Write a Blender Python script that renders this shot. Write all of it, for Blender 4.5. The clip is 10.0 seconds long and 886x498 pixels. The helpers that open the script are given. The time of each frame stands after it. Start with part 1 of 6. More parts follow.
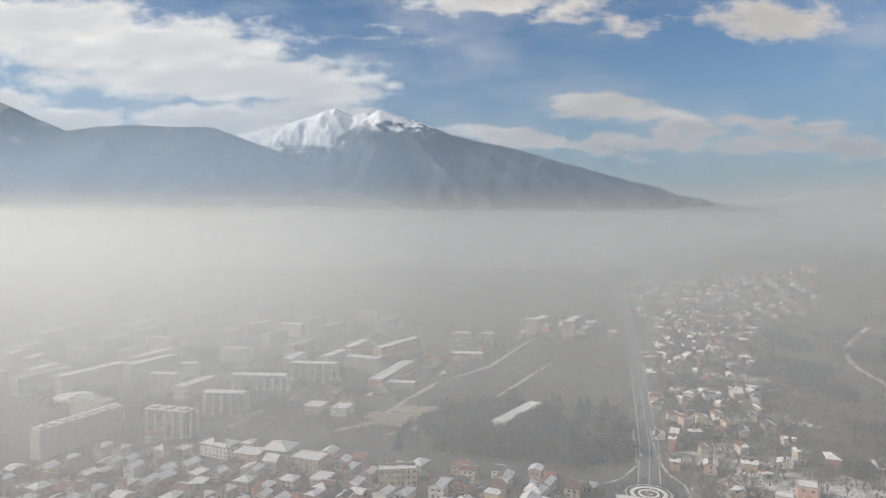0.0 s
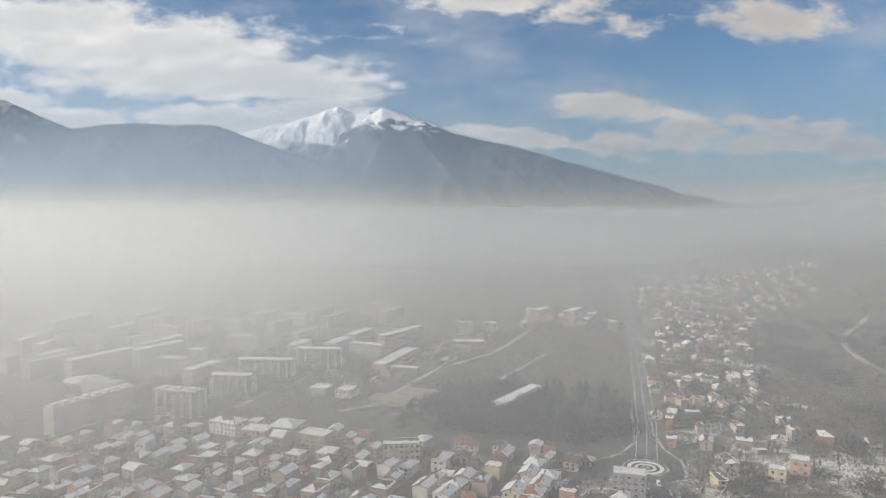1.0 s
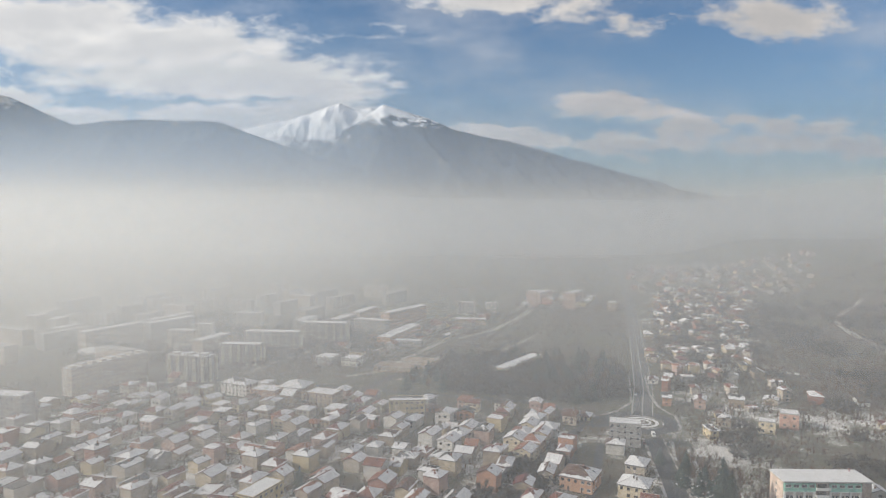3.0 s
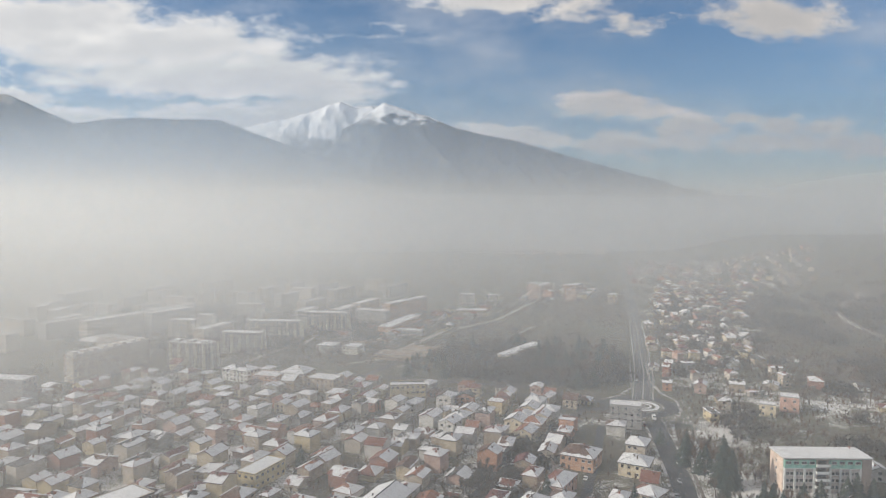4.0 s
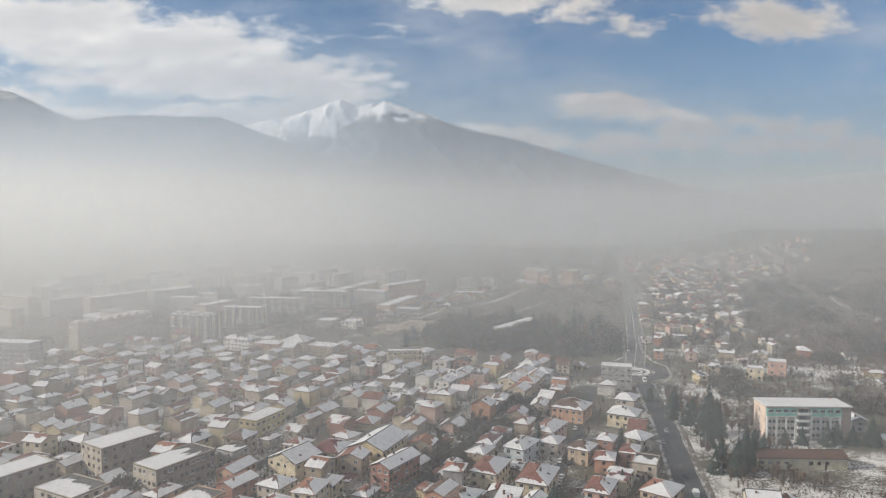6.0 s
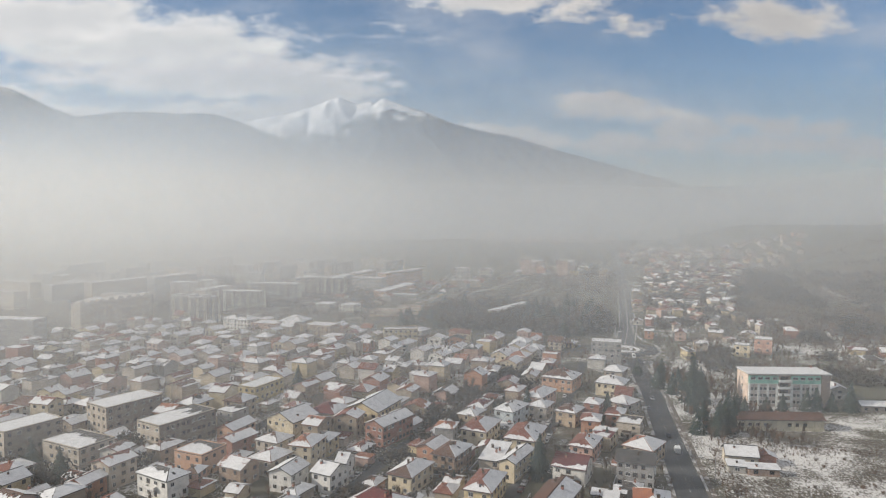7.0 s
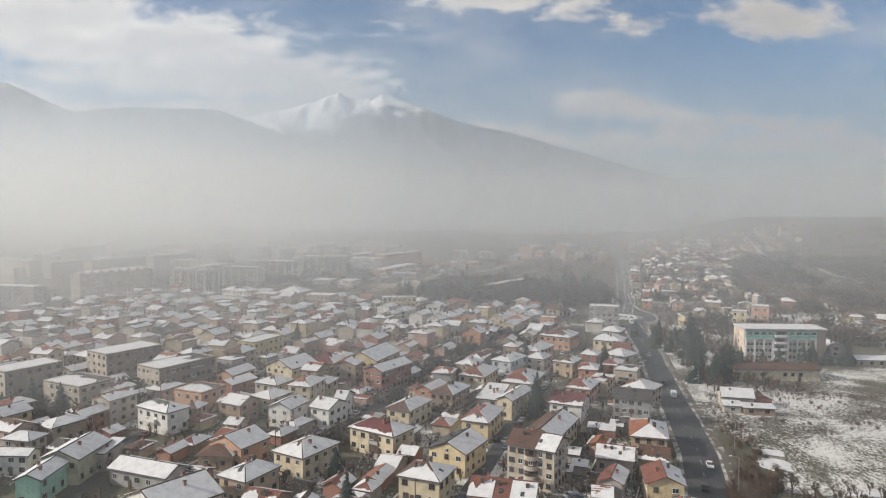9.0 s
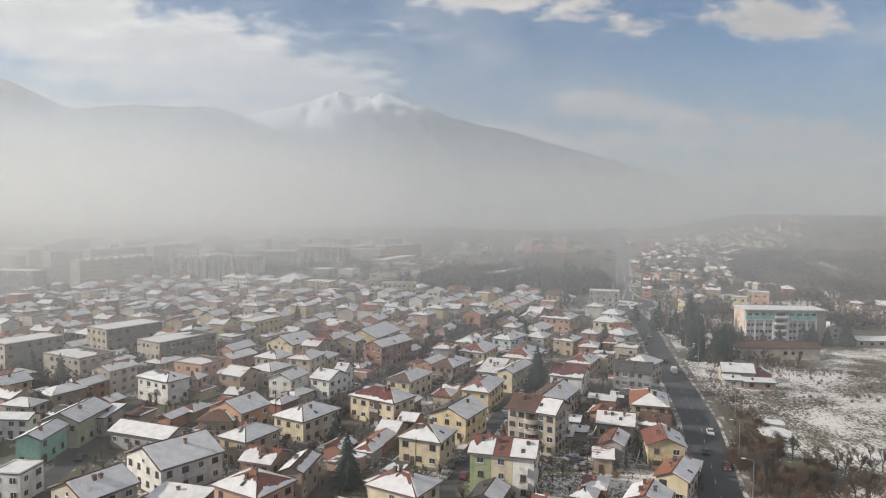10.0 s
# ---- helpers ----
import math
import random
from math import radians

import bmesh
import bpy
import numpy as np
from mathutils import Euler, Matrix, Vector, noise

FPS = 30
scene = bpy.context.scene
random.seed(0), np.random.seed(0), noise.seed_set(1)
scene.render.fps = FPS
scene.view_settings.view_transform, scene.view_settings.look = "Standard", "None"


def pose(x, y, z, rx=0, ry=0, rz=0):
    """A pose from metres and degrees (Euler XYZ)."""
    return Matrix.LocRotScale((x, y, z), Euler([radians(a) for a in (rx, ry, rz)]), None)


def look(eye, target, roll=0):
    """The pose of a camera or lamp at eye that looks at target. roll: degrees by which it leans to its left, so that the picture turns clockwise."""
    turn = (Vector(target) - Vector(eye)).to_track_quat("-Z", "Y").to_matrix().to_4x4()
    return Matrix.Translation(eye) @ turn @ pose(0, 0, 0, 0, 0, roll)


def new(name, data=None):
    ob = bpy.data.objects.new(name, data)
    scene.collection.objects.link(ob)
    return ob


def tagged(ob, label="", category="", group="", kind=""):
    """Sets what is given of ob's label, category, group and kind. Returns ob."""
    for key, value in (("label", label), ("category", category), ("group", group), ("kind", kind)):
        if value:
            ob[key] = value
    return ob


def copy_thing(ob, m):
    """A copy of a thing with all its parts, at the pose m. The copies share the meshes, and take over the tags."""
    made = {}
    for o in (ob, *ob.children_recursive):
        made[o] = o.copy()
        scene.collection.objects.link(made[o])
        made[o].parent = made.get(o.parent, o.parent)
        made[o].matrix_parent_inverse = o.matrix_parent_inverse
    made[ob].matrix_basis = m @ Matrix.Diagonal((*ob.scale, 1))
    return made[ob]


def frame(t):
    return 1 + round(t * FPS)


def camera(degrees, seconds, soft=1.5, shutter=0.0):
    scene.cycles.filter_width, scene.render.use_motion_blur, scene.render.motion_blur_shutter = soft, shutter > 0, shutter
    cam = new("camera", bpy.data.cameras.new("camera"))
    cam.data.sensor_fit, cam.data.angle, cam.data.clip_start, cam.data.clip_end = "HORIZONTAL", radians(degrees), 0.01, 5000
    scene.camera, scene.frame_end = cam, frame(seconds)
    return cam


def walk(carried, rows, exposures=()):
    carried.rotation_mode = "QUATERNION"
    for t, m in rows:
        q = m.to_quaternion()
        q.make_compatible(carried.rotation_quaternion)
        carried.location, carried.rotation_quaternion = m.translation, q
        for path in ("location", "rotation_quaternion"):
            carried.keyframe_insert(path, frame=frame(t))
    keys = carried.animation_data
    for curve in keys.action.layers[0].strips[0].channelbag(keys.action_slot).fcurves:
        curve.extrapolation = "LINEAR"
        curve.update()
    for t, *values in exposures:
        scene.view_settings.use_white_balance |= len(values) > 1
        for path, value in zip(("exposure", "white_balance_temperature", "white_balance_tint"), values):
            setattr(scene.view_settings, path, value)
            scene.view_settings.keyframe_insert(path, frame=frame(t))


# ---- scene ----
cam = camera(65.5, 10.0, soft=1.1)
METRES, EYE, TILT, LEAN, TURN = 116.0, 161.67, -3.24, 0.0, 0.0
ROWS = [
    (0.0, 0.0000, 0.0000, 0.0000, 0.00, 0.00, -0.00),
    (0.5, 0.0021, -0.0450, -0.0464, 0.12, -0.01, -0.02),
    (1.0, -0.0011, -0.0981, -0.0983, 0.20, -0.02, -0.06),
    (1.5, -0.0062, -0.1460, -0.1470, 0.23, -0.02, -0.10),
    (2.0, -0.0099, -0.1957, -0.1988, 0.27, -0.04, -0.12),
    (2.5, -0.0131, -0.2288, -0.2449, 0.28, -0.05, -0.12),
    (4.0, -0.0154, -0.2529, -0.3682, 0.35, -0.12, -0.04),
    (4.5, -0.0163, -0.2550, -0.4056, 0.35, -0.11, -0.05),
    (5.0, -0.0136, -0.2690, -0.4485, 0.39, -0.08, -0.09),
    (5.5, -0.0071, -0.2987, -0.4915, 0.40, -0.05, -0.15),
    (7.0, 0.0264, -0.4338, -0.6482, 0.25, -0.11, -0.32),
    (7.5, 0.0290, -0.4457, -0.6921, 0.20, -0.17, -0.35),
    (8.0, 0.0295, -0.4492, -0.7367, 0.18, -0.20, -0.36),
    (8.5, 0.0298, -0.4492, -0.7763, 0.17, -0.21, -0.35),
    (9.0, 0.0299, -0.4486, -0.8179, 0.17, -0.22, -0.37),
    (9.5, 0.0286, -0.4483, -0.8554, 0.15, -0.22, -0.44),
    (10.0, 0.0274, -0.4483, -0.8961, 0.14, -0.23, -0.52),
]
walk(cam, [(t, pose(0, 0, EYE, TILT, LEAN, TURN) @ pose(METRES * x, METRES * y, METRES * z, 90 + pitch, roll, yaw)) for t, x, y, z, yaw, pitch, roll in ROWS])

# ---- light ----
SUN_AZ, SUN_EL = radians(265.0), radians(25.0)  # azimuth clockwise from +y
sun_way = Vector((math.sin(SUN_AZ) * math.cos(SUN_EL), math.cos(SUN_AZ) * math.cos(SUN_EL), math.sin(SUN_EL)))
sun = new("sun", bpy.data.lights.new("sun", "SUN"))
sun.data.energy, sun.data.angle, sun.data.color = 4.8, radians(1.0), (1.0, 0.92, 0.80)
sun.matrix_world = look(sun_way * 100, (0, 0, 0))
scene.view_settings.exposure = 0.03


def nodes_of(owner):
    owner.use_nodes = True
    tree = owner.node_tree
    tree.nodes.clear()
    return tree


def node(tree, kind, inputs=None, **settings):
    n = tree.nodes.new(kind)
    for key, value in settings.items():
        setattr(n, key, value)
    for key, value in (inputs or {}).items():
        if isinstance(value, bpy.types.NodeSocket):
            tree.links.new(value, n.inputs[key])
        else:
            n.inputs[key].default_value = value
    return n


def maths(tree, op, a, b=0.0, c=0.0, clamp=False):
    return node(tree, "ShaderNodeMath", {0: a, 1: b, 2: c}, operation=op, use_clamp=clamp).outputs[0]


def ramp(tree, fac, lo, hi, out_lo=0.0, out_hi=1.0):
    n = node(tree, "ShaderNodeMapRange", {"Value": fac, "From Min": lo, "From Max": hi, "To Min": out_lo, "To Max": out_hi})
    n.interpolation_type = "SMOOTHSTEP"
    return n.outputs[0]


def slide(tree, value, mid, width):
    """Falls softly from 1 to 0 as value passes mid."""
    return maths(tree, "DIVIDE", 1.0, maths(tree, "ADD", 1.0, maths(tree, "POWER", 2.71828, maths(tree, "MULTIPLY_ADD", value, 1.0 / width, -mid / width))))


def mix(tree, fac, a, b):
    n = node(tree, "ShaderNodeMix", data_type="RGBA")
    for sock, value in ((n.inputs[0], fac), (n.inputs[6], a), (n.inputs[7], b)):
        if isinstance(value, bpy.types.NodeSocket):
            tree.links.new(value, sock)
        else:
            sock.default_value = value if not isinstance(value, tuple) else (*value, 1.0)[:4]
    return n.outputs[2]


def fbm(tree, vector, scale, detail=4.0, rough=0.55, dims="3D"):
    return node(tree, "ShaderNodeTexNoise", {"Vector": vector, "Scale": scale, "Detail": detail, "Roughness": rough}, noise_dimensions=dims).outputs[0]


# sky with broken winter cloud
world = bpy.data.worlds.new("world")
scene.world = world
wt = nodes_of(world)
sky = node(wt, "ShaderNodeTexSky", sky_type="NISHITA", sun_disc=False, sun_elevation=SUN_EL, sun_rotation=SUN_AZ, altitude=600.0, air_density=1.0, dust_density=1.2, ozone_density=1.5)
way = node(wt, "ShaderNodeTexCoord").outputs["Generated"]
xyz = node(wt, "ShaderNodeSeparateXYZ", {0: way})
ahead = maths(wt, "MAXIMUM", maths(wt, "ABSOLUTE", xyz.outputs[1]), 0.12)
u, v = maths(wt, "DIVIDE", xyz.outputs[0], ahead), maths(wt, "DIVIDE", xyz.outputs[2], ahead)
flat = node(wt, "ShaderNodeCombineXYZ", {0: u, 1: maths(wt, "MULTIPLY", v, 2.2), 2: 0.0}).outputs[0]
billow = fbm(wt, flat, 7.1, 7.0, 0.58)
wisps = fbm(wt, flat, 2.9, 6.0, 0.62)
# centre across, centre up, half width, half height, thickness of the cloud banks
CLOUDS = [(-0.560, 0.262, 0.160, 0.042, 1.2), (-0.400, 0.234, 0.160, 0.040, 1.15), (-0.480, 0.222, 0.150, 0.028, 1.1), (-0.330, 0.188, 0.225, 0.031, 1.25), (-0.200, 0.172, 0.115, 0.022, 1.1), (-0.480, 0.182, 0.070, 0.018, 0.9),
          (-0.640, 0.160, 0.080, 0.022, 1.1), (-0.545, 0.128, 0.080, 0.020, 1.4), (-0.310, 0.126, 0.120, 0.022, 1.4), (-0.180, 0.136, 0.080, 0.022, 1.15), (0.065, 0.300, 0.100, 0.026, 1.0), (0.180, 0.292, 0.070, 0.032, 0.68),
          (-0.032, 0.240, 0.070, 0.010, 0.40), (-0.080, 0.258, 0.060, 0.010, 0.36), (-0.230, 0.288, 0.036, 0.009, 0.34), (0.476, 0.270, 0.105, 0.026, 1.0), (0.262, 0.262, 0.050, 0.014, 0.62), (0.235, 0.254, 0.030, 0.008, 0.5),
          (0.230, 0.152, 0.066, 0.020, 1.2), (0.290, 0.140, 0.045, 0.014, 0.9), (0.350, 0.117, 0.044, 0.018, 1.3), (0.420, 0.126, 0.050, 0.013, 0.85), (0.478, 0.117, 0.038, 0.016, 1.1), (0.545, 0.116, 0.052, 0.014, 1.05),
          (0.080, 0.110, 0.070, 0.013, 1.2), (0.125, 0.098, 0.060, 0.012, 1.1), (0.222, 0.095, 0.066, 0.011, 1.15), (0.340, 0.093, 0.060, 0.011, 0.9), (0.470, 0.094, 0.110, 0.011, 1.0), (0.600, 0.090, 0.070, 0.016, 1.0), (0.243, 0.079, 0.050, 0.007, 0.8)]
drift = node(wt, "ShaderNodeTexNoise", {"Vector": flat, "Scale": 15.0, "Detail": 6.0, "Roughness": 0.6})
shove = node(wt, "ShaderNodeSeparateColor", {0: drift.outputs[1]})
ub = maths(wt, "ADD", u, maths(wt, "MULTIPLY_ADD", shove.outputs[0], 0.14, -0.07))
vb = maths(wt, "ADD", v, maths(wt, "MULTIPLY_ADD", shove.outputs[1], 0.050, -0.025))
bank = None
for cu, cv, ru, rv, full in CLOUDS:
    du, dv = maths(wt, "MULTIPLY_ADD", ub, 1 / ru, -cu / ru), maths(wt, "MULTIPLY_ADD", vb, 1 / rv, -cv / rv)
    far = maths(wt, "ADD", maths(wt, "MULTIPLY", du, du), maths(wt, "MULTIPLY", dv, dv))
    here = maths(wt, "MULTIPLY", maths(wt, "POWER", 2.718, maths(wt, "MULTIPLY", far, -0.8)), full)
    bank = here if bank is None else maths(wt, "MAXIMUM", bank, here)
curl = fbm(wt, flat, 21.0, 6.0, 0.6)
ragged = maths(wt, "ADD", maths(wt, "MULTIPLY_ADD", billow, 0.9, -0.45), maths(wt, "MULTIPLY_ADD", curl, 1.1, -0.55))
cover = maths(wt, "MULTIPLY", ramp(wt, maths(wt, "ADD", bank, ragged), 0.22, 0.85), 0.96)
veil = maths(wt, "MULTIPLY", ramp(wt, maths(wt, "ADD", wisps, maths(wt, "MULTIPLY", bank, 0.15)), 0.42, 0.80), 0.42)
veil = maths(wt, "MAXIMUM", veil, maths(wt, "MULTIPLY", ramp(wt, v, 0.36, 0.8), ramp(wt, billow, 0.3, 0.58, 0.26, 0.64)))
cover = maths(wt, "MAXIMUM", cover, veil)
under = fbm(wt, node(wt, "ShaderNodeVectorMath", {0: flat, 1: (0.0, 0.035, 0.0)}, operation="ADD").outputs[0], 7.1, 7.0, 0.58)
body = mix(wt, ramp(wt, maths(wt, "ADD", maths(wt, "MULTIPLY", bank, 0.30), maths(wt, "SUBTRACT", under, maths(wt, "MULTIPLY", billow, 0.35))), 0.30, 0.72), (10.2, 9.9, 9.5), (7.0, 7.0, 7.05))
body = mix(wt, ramp(wt, u, -0.15, 0.3), body, node(wt, "ShaderNodeVectorMath", {0: body, 1: (0.77, 0.735, 0.705)}, operation="MULTIPLY").outputs[0])
low = ramp(wt, v, -0.02, 0.085, 0.8, 0.0)
blue = node(wt, "ShaderNodeVectorMath", {0: sky.outputs[0], 1: (0.75, 0.895, 1.03)}, operation="MULTIPLY").outputs[0]
skyc = mix(wt, cover, blue, body)
skyc = mix(wt, low, skyc, (5.2, 5.3, 5.4))
node(wt, "ShaderNodeOutputWorld", {0: node(wt, "ShaderNodeBackground", {0: skyc, 1: 0.0955}).outputs[0]})

# ---- materials ----
MATS = {}


def surface(name, build, rough=0.85, bump=0.0, metal=0.0):
    """A node material; build(tree, object coordinates, world coordinates) gives colour and, if wanted, a height."""
    m = bpy.data.materials.new(name)
    t = nodes_of(m)
    obj = node(t, "ShaderNodeTexCoord").outputs["Object"]
    pos = node(t, "ShaderNodeNewGeometry").outputs["Position"]
    got = build(t, obj, pos)
    colour, height = got if isinstance(got, tuple) else (got, None)
    bsdf = node(t, "ShaderNodeBsdfPrincipled", {"Base Color": colour, "Roughness": rough, "Metallic": metal})
    if height is not None and bump:
        n = node(t, "ShaderNodeBump", {"Height": height, "Strength": 0.8, "Distance": bump})
        t.links.new(n.outputs[0], bsdf.inputs["Normal"])
    node(t, "ShaderNodeOutputMaterial", {0: bsdf.outputs[0]})
    return m


def rnd(t):
    return node(t, "ShaderNodeObjectInfo").outputs["Random"]


def paint(rgb):
    """Weathered house paint of that colour."""
    if rgb not in MATS:
        def build(t, obj, pos):
            stain, grain = fbm(t, pos, 0.35, 5), fbm(t, pos, 4.0, 3)
            drips = fbm(t, node(t, "ShaderNodeVectorMath", {0: pos, 1: (1.0, 1.0, 0.12)}, operation="MULTIPLY").outputs[0], 1.3, 5, 0.65)
            c = mix(t, ramp(t, stain, 0.35, 0.75), rgb, tuple(x * 0.66 for x in rgb))
            c = mix(t, maths(t, "MULTIPLY", ramp(t, drips, 0.52, 0.78), 0.55), c, tuple(x * y for x, y in zip(rgb, (0.50, 0.47, 0.44))))
            c = mix(t, maths(t, "MULTIPLY", ramp(t, grain, 0.45, 0.8), 0.25), c, tuple(x * 0.55 for x in rgb))
            return c, grain
        MATS[rgb] = surface("house_paint", build, 0.9, 0.01)
    return MATS[rgb]


def tile_colour(t, obj, pos, a, b):
    rows = node(t, "ShaderNodeTexWave", {"Vector": pos, "Scale": 1.1, "Distortion": 1.2, "Detail": 2.0}, bands_direction="Z").outputs[0]
    c = mix(t, ramp(t, fbm(t, pos, 0.5, 5), 0.3, 0.75), a, b)
    c = mix(t, maths(t, "MULTIPLY", rows, 0.3), c, tuple(x * 0.4 for x in b))
    return c, rows


def snow_colour(t, pos):
    thin = ramp(t, fbm(t, pos, 2.4, 6, 0.7), 0.56, 0.74)
    c = mix(t, ramp(t, fbm(t, pos, 0.6, 5), 0.35, 0.8), (0.65, 0.65, 0.655), (0.49, 0.49, 0.495))
    return mix(t, maths(t, "MULTIPLY", thin, 0.5), c, (0.36, 0.345, 0.33))


def tile(name, a, b):
    return surface(name, lambda t, o, p: tile_colour(t, o, p, a, b), 0.8, 0.05)


def tile_patchy(name, a, b):
    def build(t, o, p):
        c, rows = tile_colour(t, o, p, a, b)
        shift = node(t, "ShaderNodeCombineXYZ", {0: maths(t, "MULTIPLY", rnd(t), 90.0), 1: 0.0, 2: 0.0}).outputs[0]
        at = node(t, "ShaderNodeVectorMath", {0: p, 1: shift}, operation="ADD").outputs[0]
        cover = ramp(t, maths(t, "ADD", fbm(t, at, 0.22, 6, 0.6), maths(t, "MULTIPLY", rows, 0.06)), 0.46, 0.52)
        return mix(t, cover, c, snow_colour(t, p)), maths(t, "ADD", maths(t, "MULTIPLY", rows, 0.3), cover)
    return surface(name, build, 0.8, 0.06)


RED = ((0.21, 0.075, 0.05), (0.13, 0.052, 0.04))
BROWN = ((0.13, 0.065, 0.045), (0.075, 0.045, 0.036))
MAROON = ((0.15, 0.04, 0.04), (0.09, 0.03, 0.03))
DARK = ((0.075, 0.07, 0.068), (0.045, 0.043, 0.043))
ORANGE = ((0.30, 0.12, 0.065), (0.20, 0.08, 0.05))
TILES = {}
for key, (a, b) in {"red": RED, "brown": BROWN, "maroon": MAROON, "dark": DARK, "orange": ORANGE}.items():
    TILES[key] = (tile("roof_tiles", a, b), tile_patchy("roof_tiles_with_snow", a, b))
SNOW = surface("snow", lambda t, o, p: (snow_colour(t, p), fbm(t, p, 1.5, 4)), 0.75, 0.12)
GLASS = surface("window_glass", lambda t, o, p: mix(t, rnd(t), (0.02, 0.022, 0.027), (0.07, 0.075, 0.085)), 0.12)
WHITE = surface("white_frame", lambda t, o, p: mix(t, fbm(t, p, 3.0), (0.75, 0.75, 0.73), (0.6, 0.6, 0.58)), 0.6)
CONCRETE = surface("concrete", lambda t, o, p: (mix(t, fbm(t, p, 0.8, 5), (0.42, 0.41, 0.39), (0.25, 0.245, 0.24)), fbm(t, p, 3.0)), 0.9, 0.02)
STEEL = surface("grey_metal", lambda t, o, p: mix(t, fbm(t, p, 2.0), (0.30, 0.31, 0.32), (0.2, 0.2, 0.21)), 0.5, 0, 0.6)
WOOD = surface("dark_wood", lambda t, o, p: mix(t, fbm(t, p, 2.0), (0.10, 0.065, 0.045), (0.05, 0.035, 0.028)), 0.8)


def build_brick(t, o, p):
    n = node(t, "ShaderNodeTexBrick", {"Vector": p, "Color1": (0.33, 0.13, 0.085, 1), "Color2": (0.26, 0.10, 0.07, 1), "Mortar": (0.3, 0.25, 0.22, 1), "Scale": 2.0})
    return mix(t, maths(t, "MULTIPLY", fbm(t, p, 0.6), 0.6), n.outputs[0], (0.19, 0.085, 0.065))


BRICK = surface("bare_brick", build_brick, 0.9)


def build_asphalt(t, o, p):
    c = mix(t, ramp(t, fbm(t, p, 0.09, 5), 0.35, 0.7), (0.042, 0.044, 0.048), (0.075, 0.076, 0.078))
    return mix(t, maths(t, "MULTIPLY", fbm(t, p, 6.0, 2), 0.4), c, (0.03, 0.031, 0.034)), fbm(t, p, 30.0, 2)


ASPHALT = surface("asphalt", build_asphalt, 0.75, 0.01)


def build_ground(t, o, p):
    q = node(t, "ShaderNodeSeparateXYZ", {0: p})
    soil = mix(t, fbm(t, p, 0.25, 5), (0.10, 0.080, 0.058), (0.052, 0.046, 0.034))
    field = mix(t, ramp(t, fbm(t, p, 0.008, 3), 0.35, 0.6), soil, (0.082, 0.080, 0.052))
    patch = maths(t, "ADD", maths(t, "MULTIPLY", fbm(t, p, 0.05, 6, 0.65), 0.42), maths(t, "MULTIPLY", fbm(t, node(t, "ShaderNodeVectorMath", {0: p, 1: (1.0, 0.5, 1.0)}, operation="MULTIPLY").outputs[0], 1.3, 6, 0.8), 0.58))
    zone = ramp(t, fbm(t, p, 0.012, 3), 0.35, 0.66, 0.06, -0.05)
    off = maths(t, "MULTIPLY_ADD", q.outputs[1], -0.278, q.outputs[0])
    gardens = maths(t, "MULTIPLY", ramp(t, off, -5.0, 15.0), ramp(t, off, 110.0, 190.0, 1.0, 0.0))
    melted = maths(t, "ADD", maths(t, "MULTIPLY", ramp(t, q.outputs[1], 300.0, 560.0, 0.0, 0.13), maths(t, "MULTIPLY_ADD", gardens, -0.7, 1.0)), ramp(t, q.outputs[2], 0.5, 6.0, 0.0, 0.12))
    melted = maths(t, "ADD", melted, maths(t, "MULTIPLY", maths(t, "MULTIPLY", ramp(t, q.outputs[0], 64.0, 72.0), ramp(t, maths(t, "MULTIPLY_ADD", q.outputs[1], -0.2, q.outputs[0]), 55.0, 65.0, 1.0, 0.0)), ramp(t, q.outputs[1], 107.0, 130.0, 0.05, 0.03)))
    meadow = maths(t, "MULTIPLY", ramp(t, q.outputs[0], 84.0, 98.0, 0.0, 0.06), maths(t, "MULTIPLY", ramp(t, q.outputs[1], 232.0, 265.0, 1.0, 0.0), ramp(t, q.outputs[1], 140.0, 172.0, 1.0, 0.3)))
    cover = ramp(t, maths(t, "ADD", maths(t, "SUBTRACT", maths(t, "SUBTRACT", patch, zone), melted), meadow), 0.49, 0.56)
    return mix(t, maths(t, "MULTIPLY", cover, 0.88), field, (0.68, 0.665, 0.64)), fbm(t, p, 0.8, 5)


GROUND = surface("snowy_ground", build_ground, 0.95, 0.25)


# ---- building blocks ----
def mesh_from(name, verts, faces, mats=(), slots=None, smooth=False):
    me = bpy.data.meshes.new(name)
    me.from_pydata([tuple(v) for v in verts], [], faces)
    for m in mats:
        me.materials.append(m)
    if slots:
        me.polygons.foreach_set("material_index", slots)
    if smooth:
        me.polygons.foreach_set("use_smooth", [True] * len(me.polygons))
    me.update()
    return me


def piece(name, me, parent=None, m=None, label=""):
    ob = new(name, me)
    if parent is not None:
        ob.parent = parent
    if m is not None:
        ob.matrix_basis = m
    if label:
        ob["label"] = label
    return ob


BOX_F = [(0, 3, 2, 1), (4, 5, 6, 7), (0, 1, 5, 4), (1, 2, 6, 5), (2, 3, 7, 6), (3, 0, 4, 7)]


def box_v(x0, x1, y0, y1, z0, z1):
    return [(x0, y0, z0), (x1, y0, z0), (x1, y1, z0), (x0, y1, z0), (x0, y0, z1), (x1, y0, z1), (x1, y1, z1), (x0, y1, z1)]


def boxes(name, spans, mats, slots=None):
    """One mesh of several boxes; slots gives each box its material."""
    verts, faces, which = [], [], []
    for i, s in enumerate(spans):
        n = len(verts)
        verts += box_v(*s)
        faces += [tuple(n + k for k in f) for f in BOX_F]
        which += [slots[i] if slots else 0] * 6
    return mesh_from(name, verts, faces, mats, which)


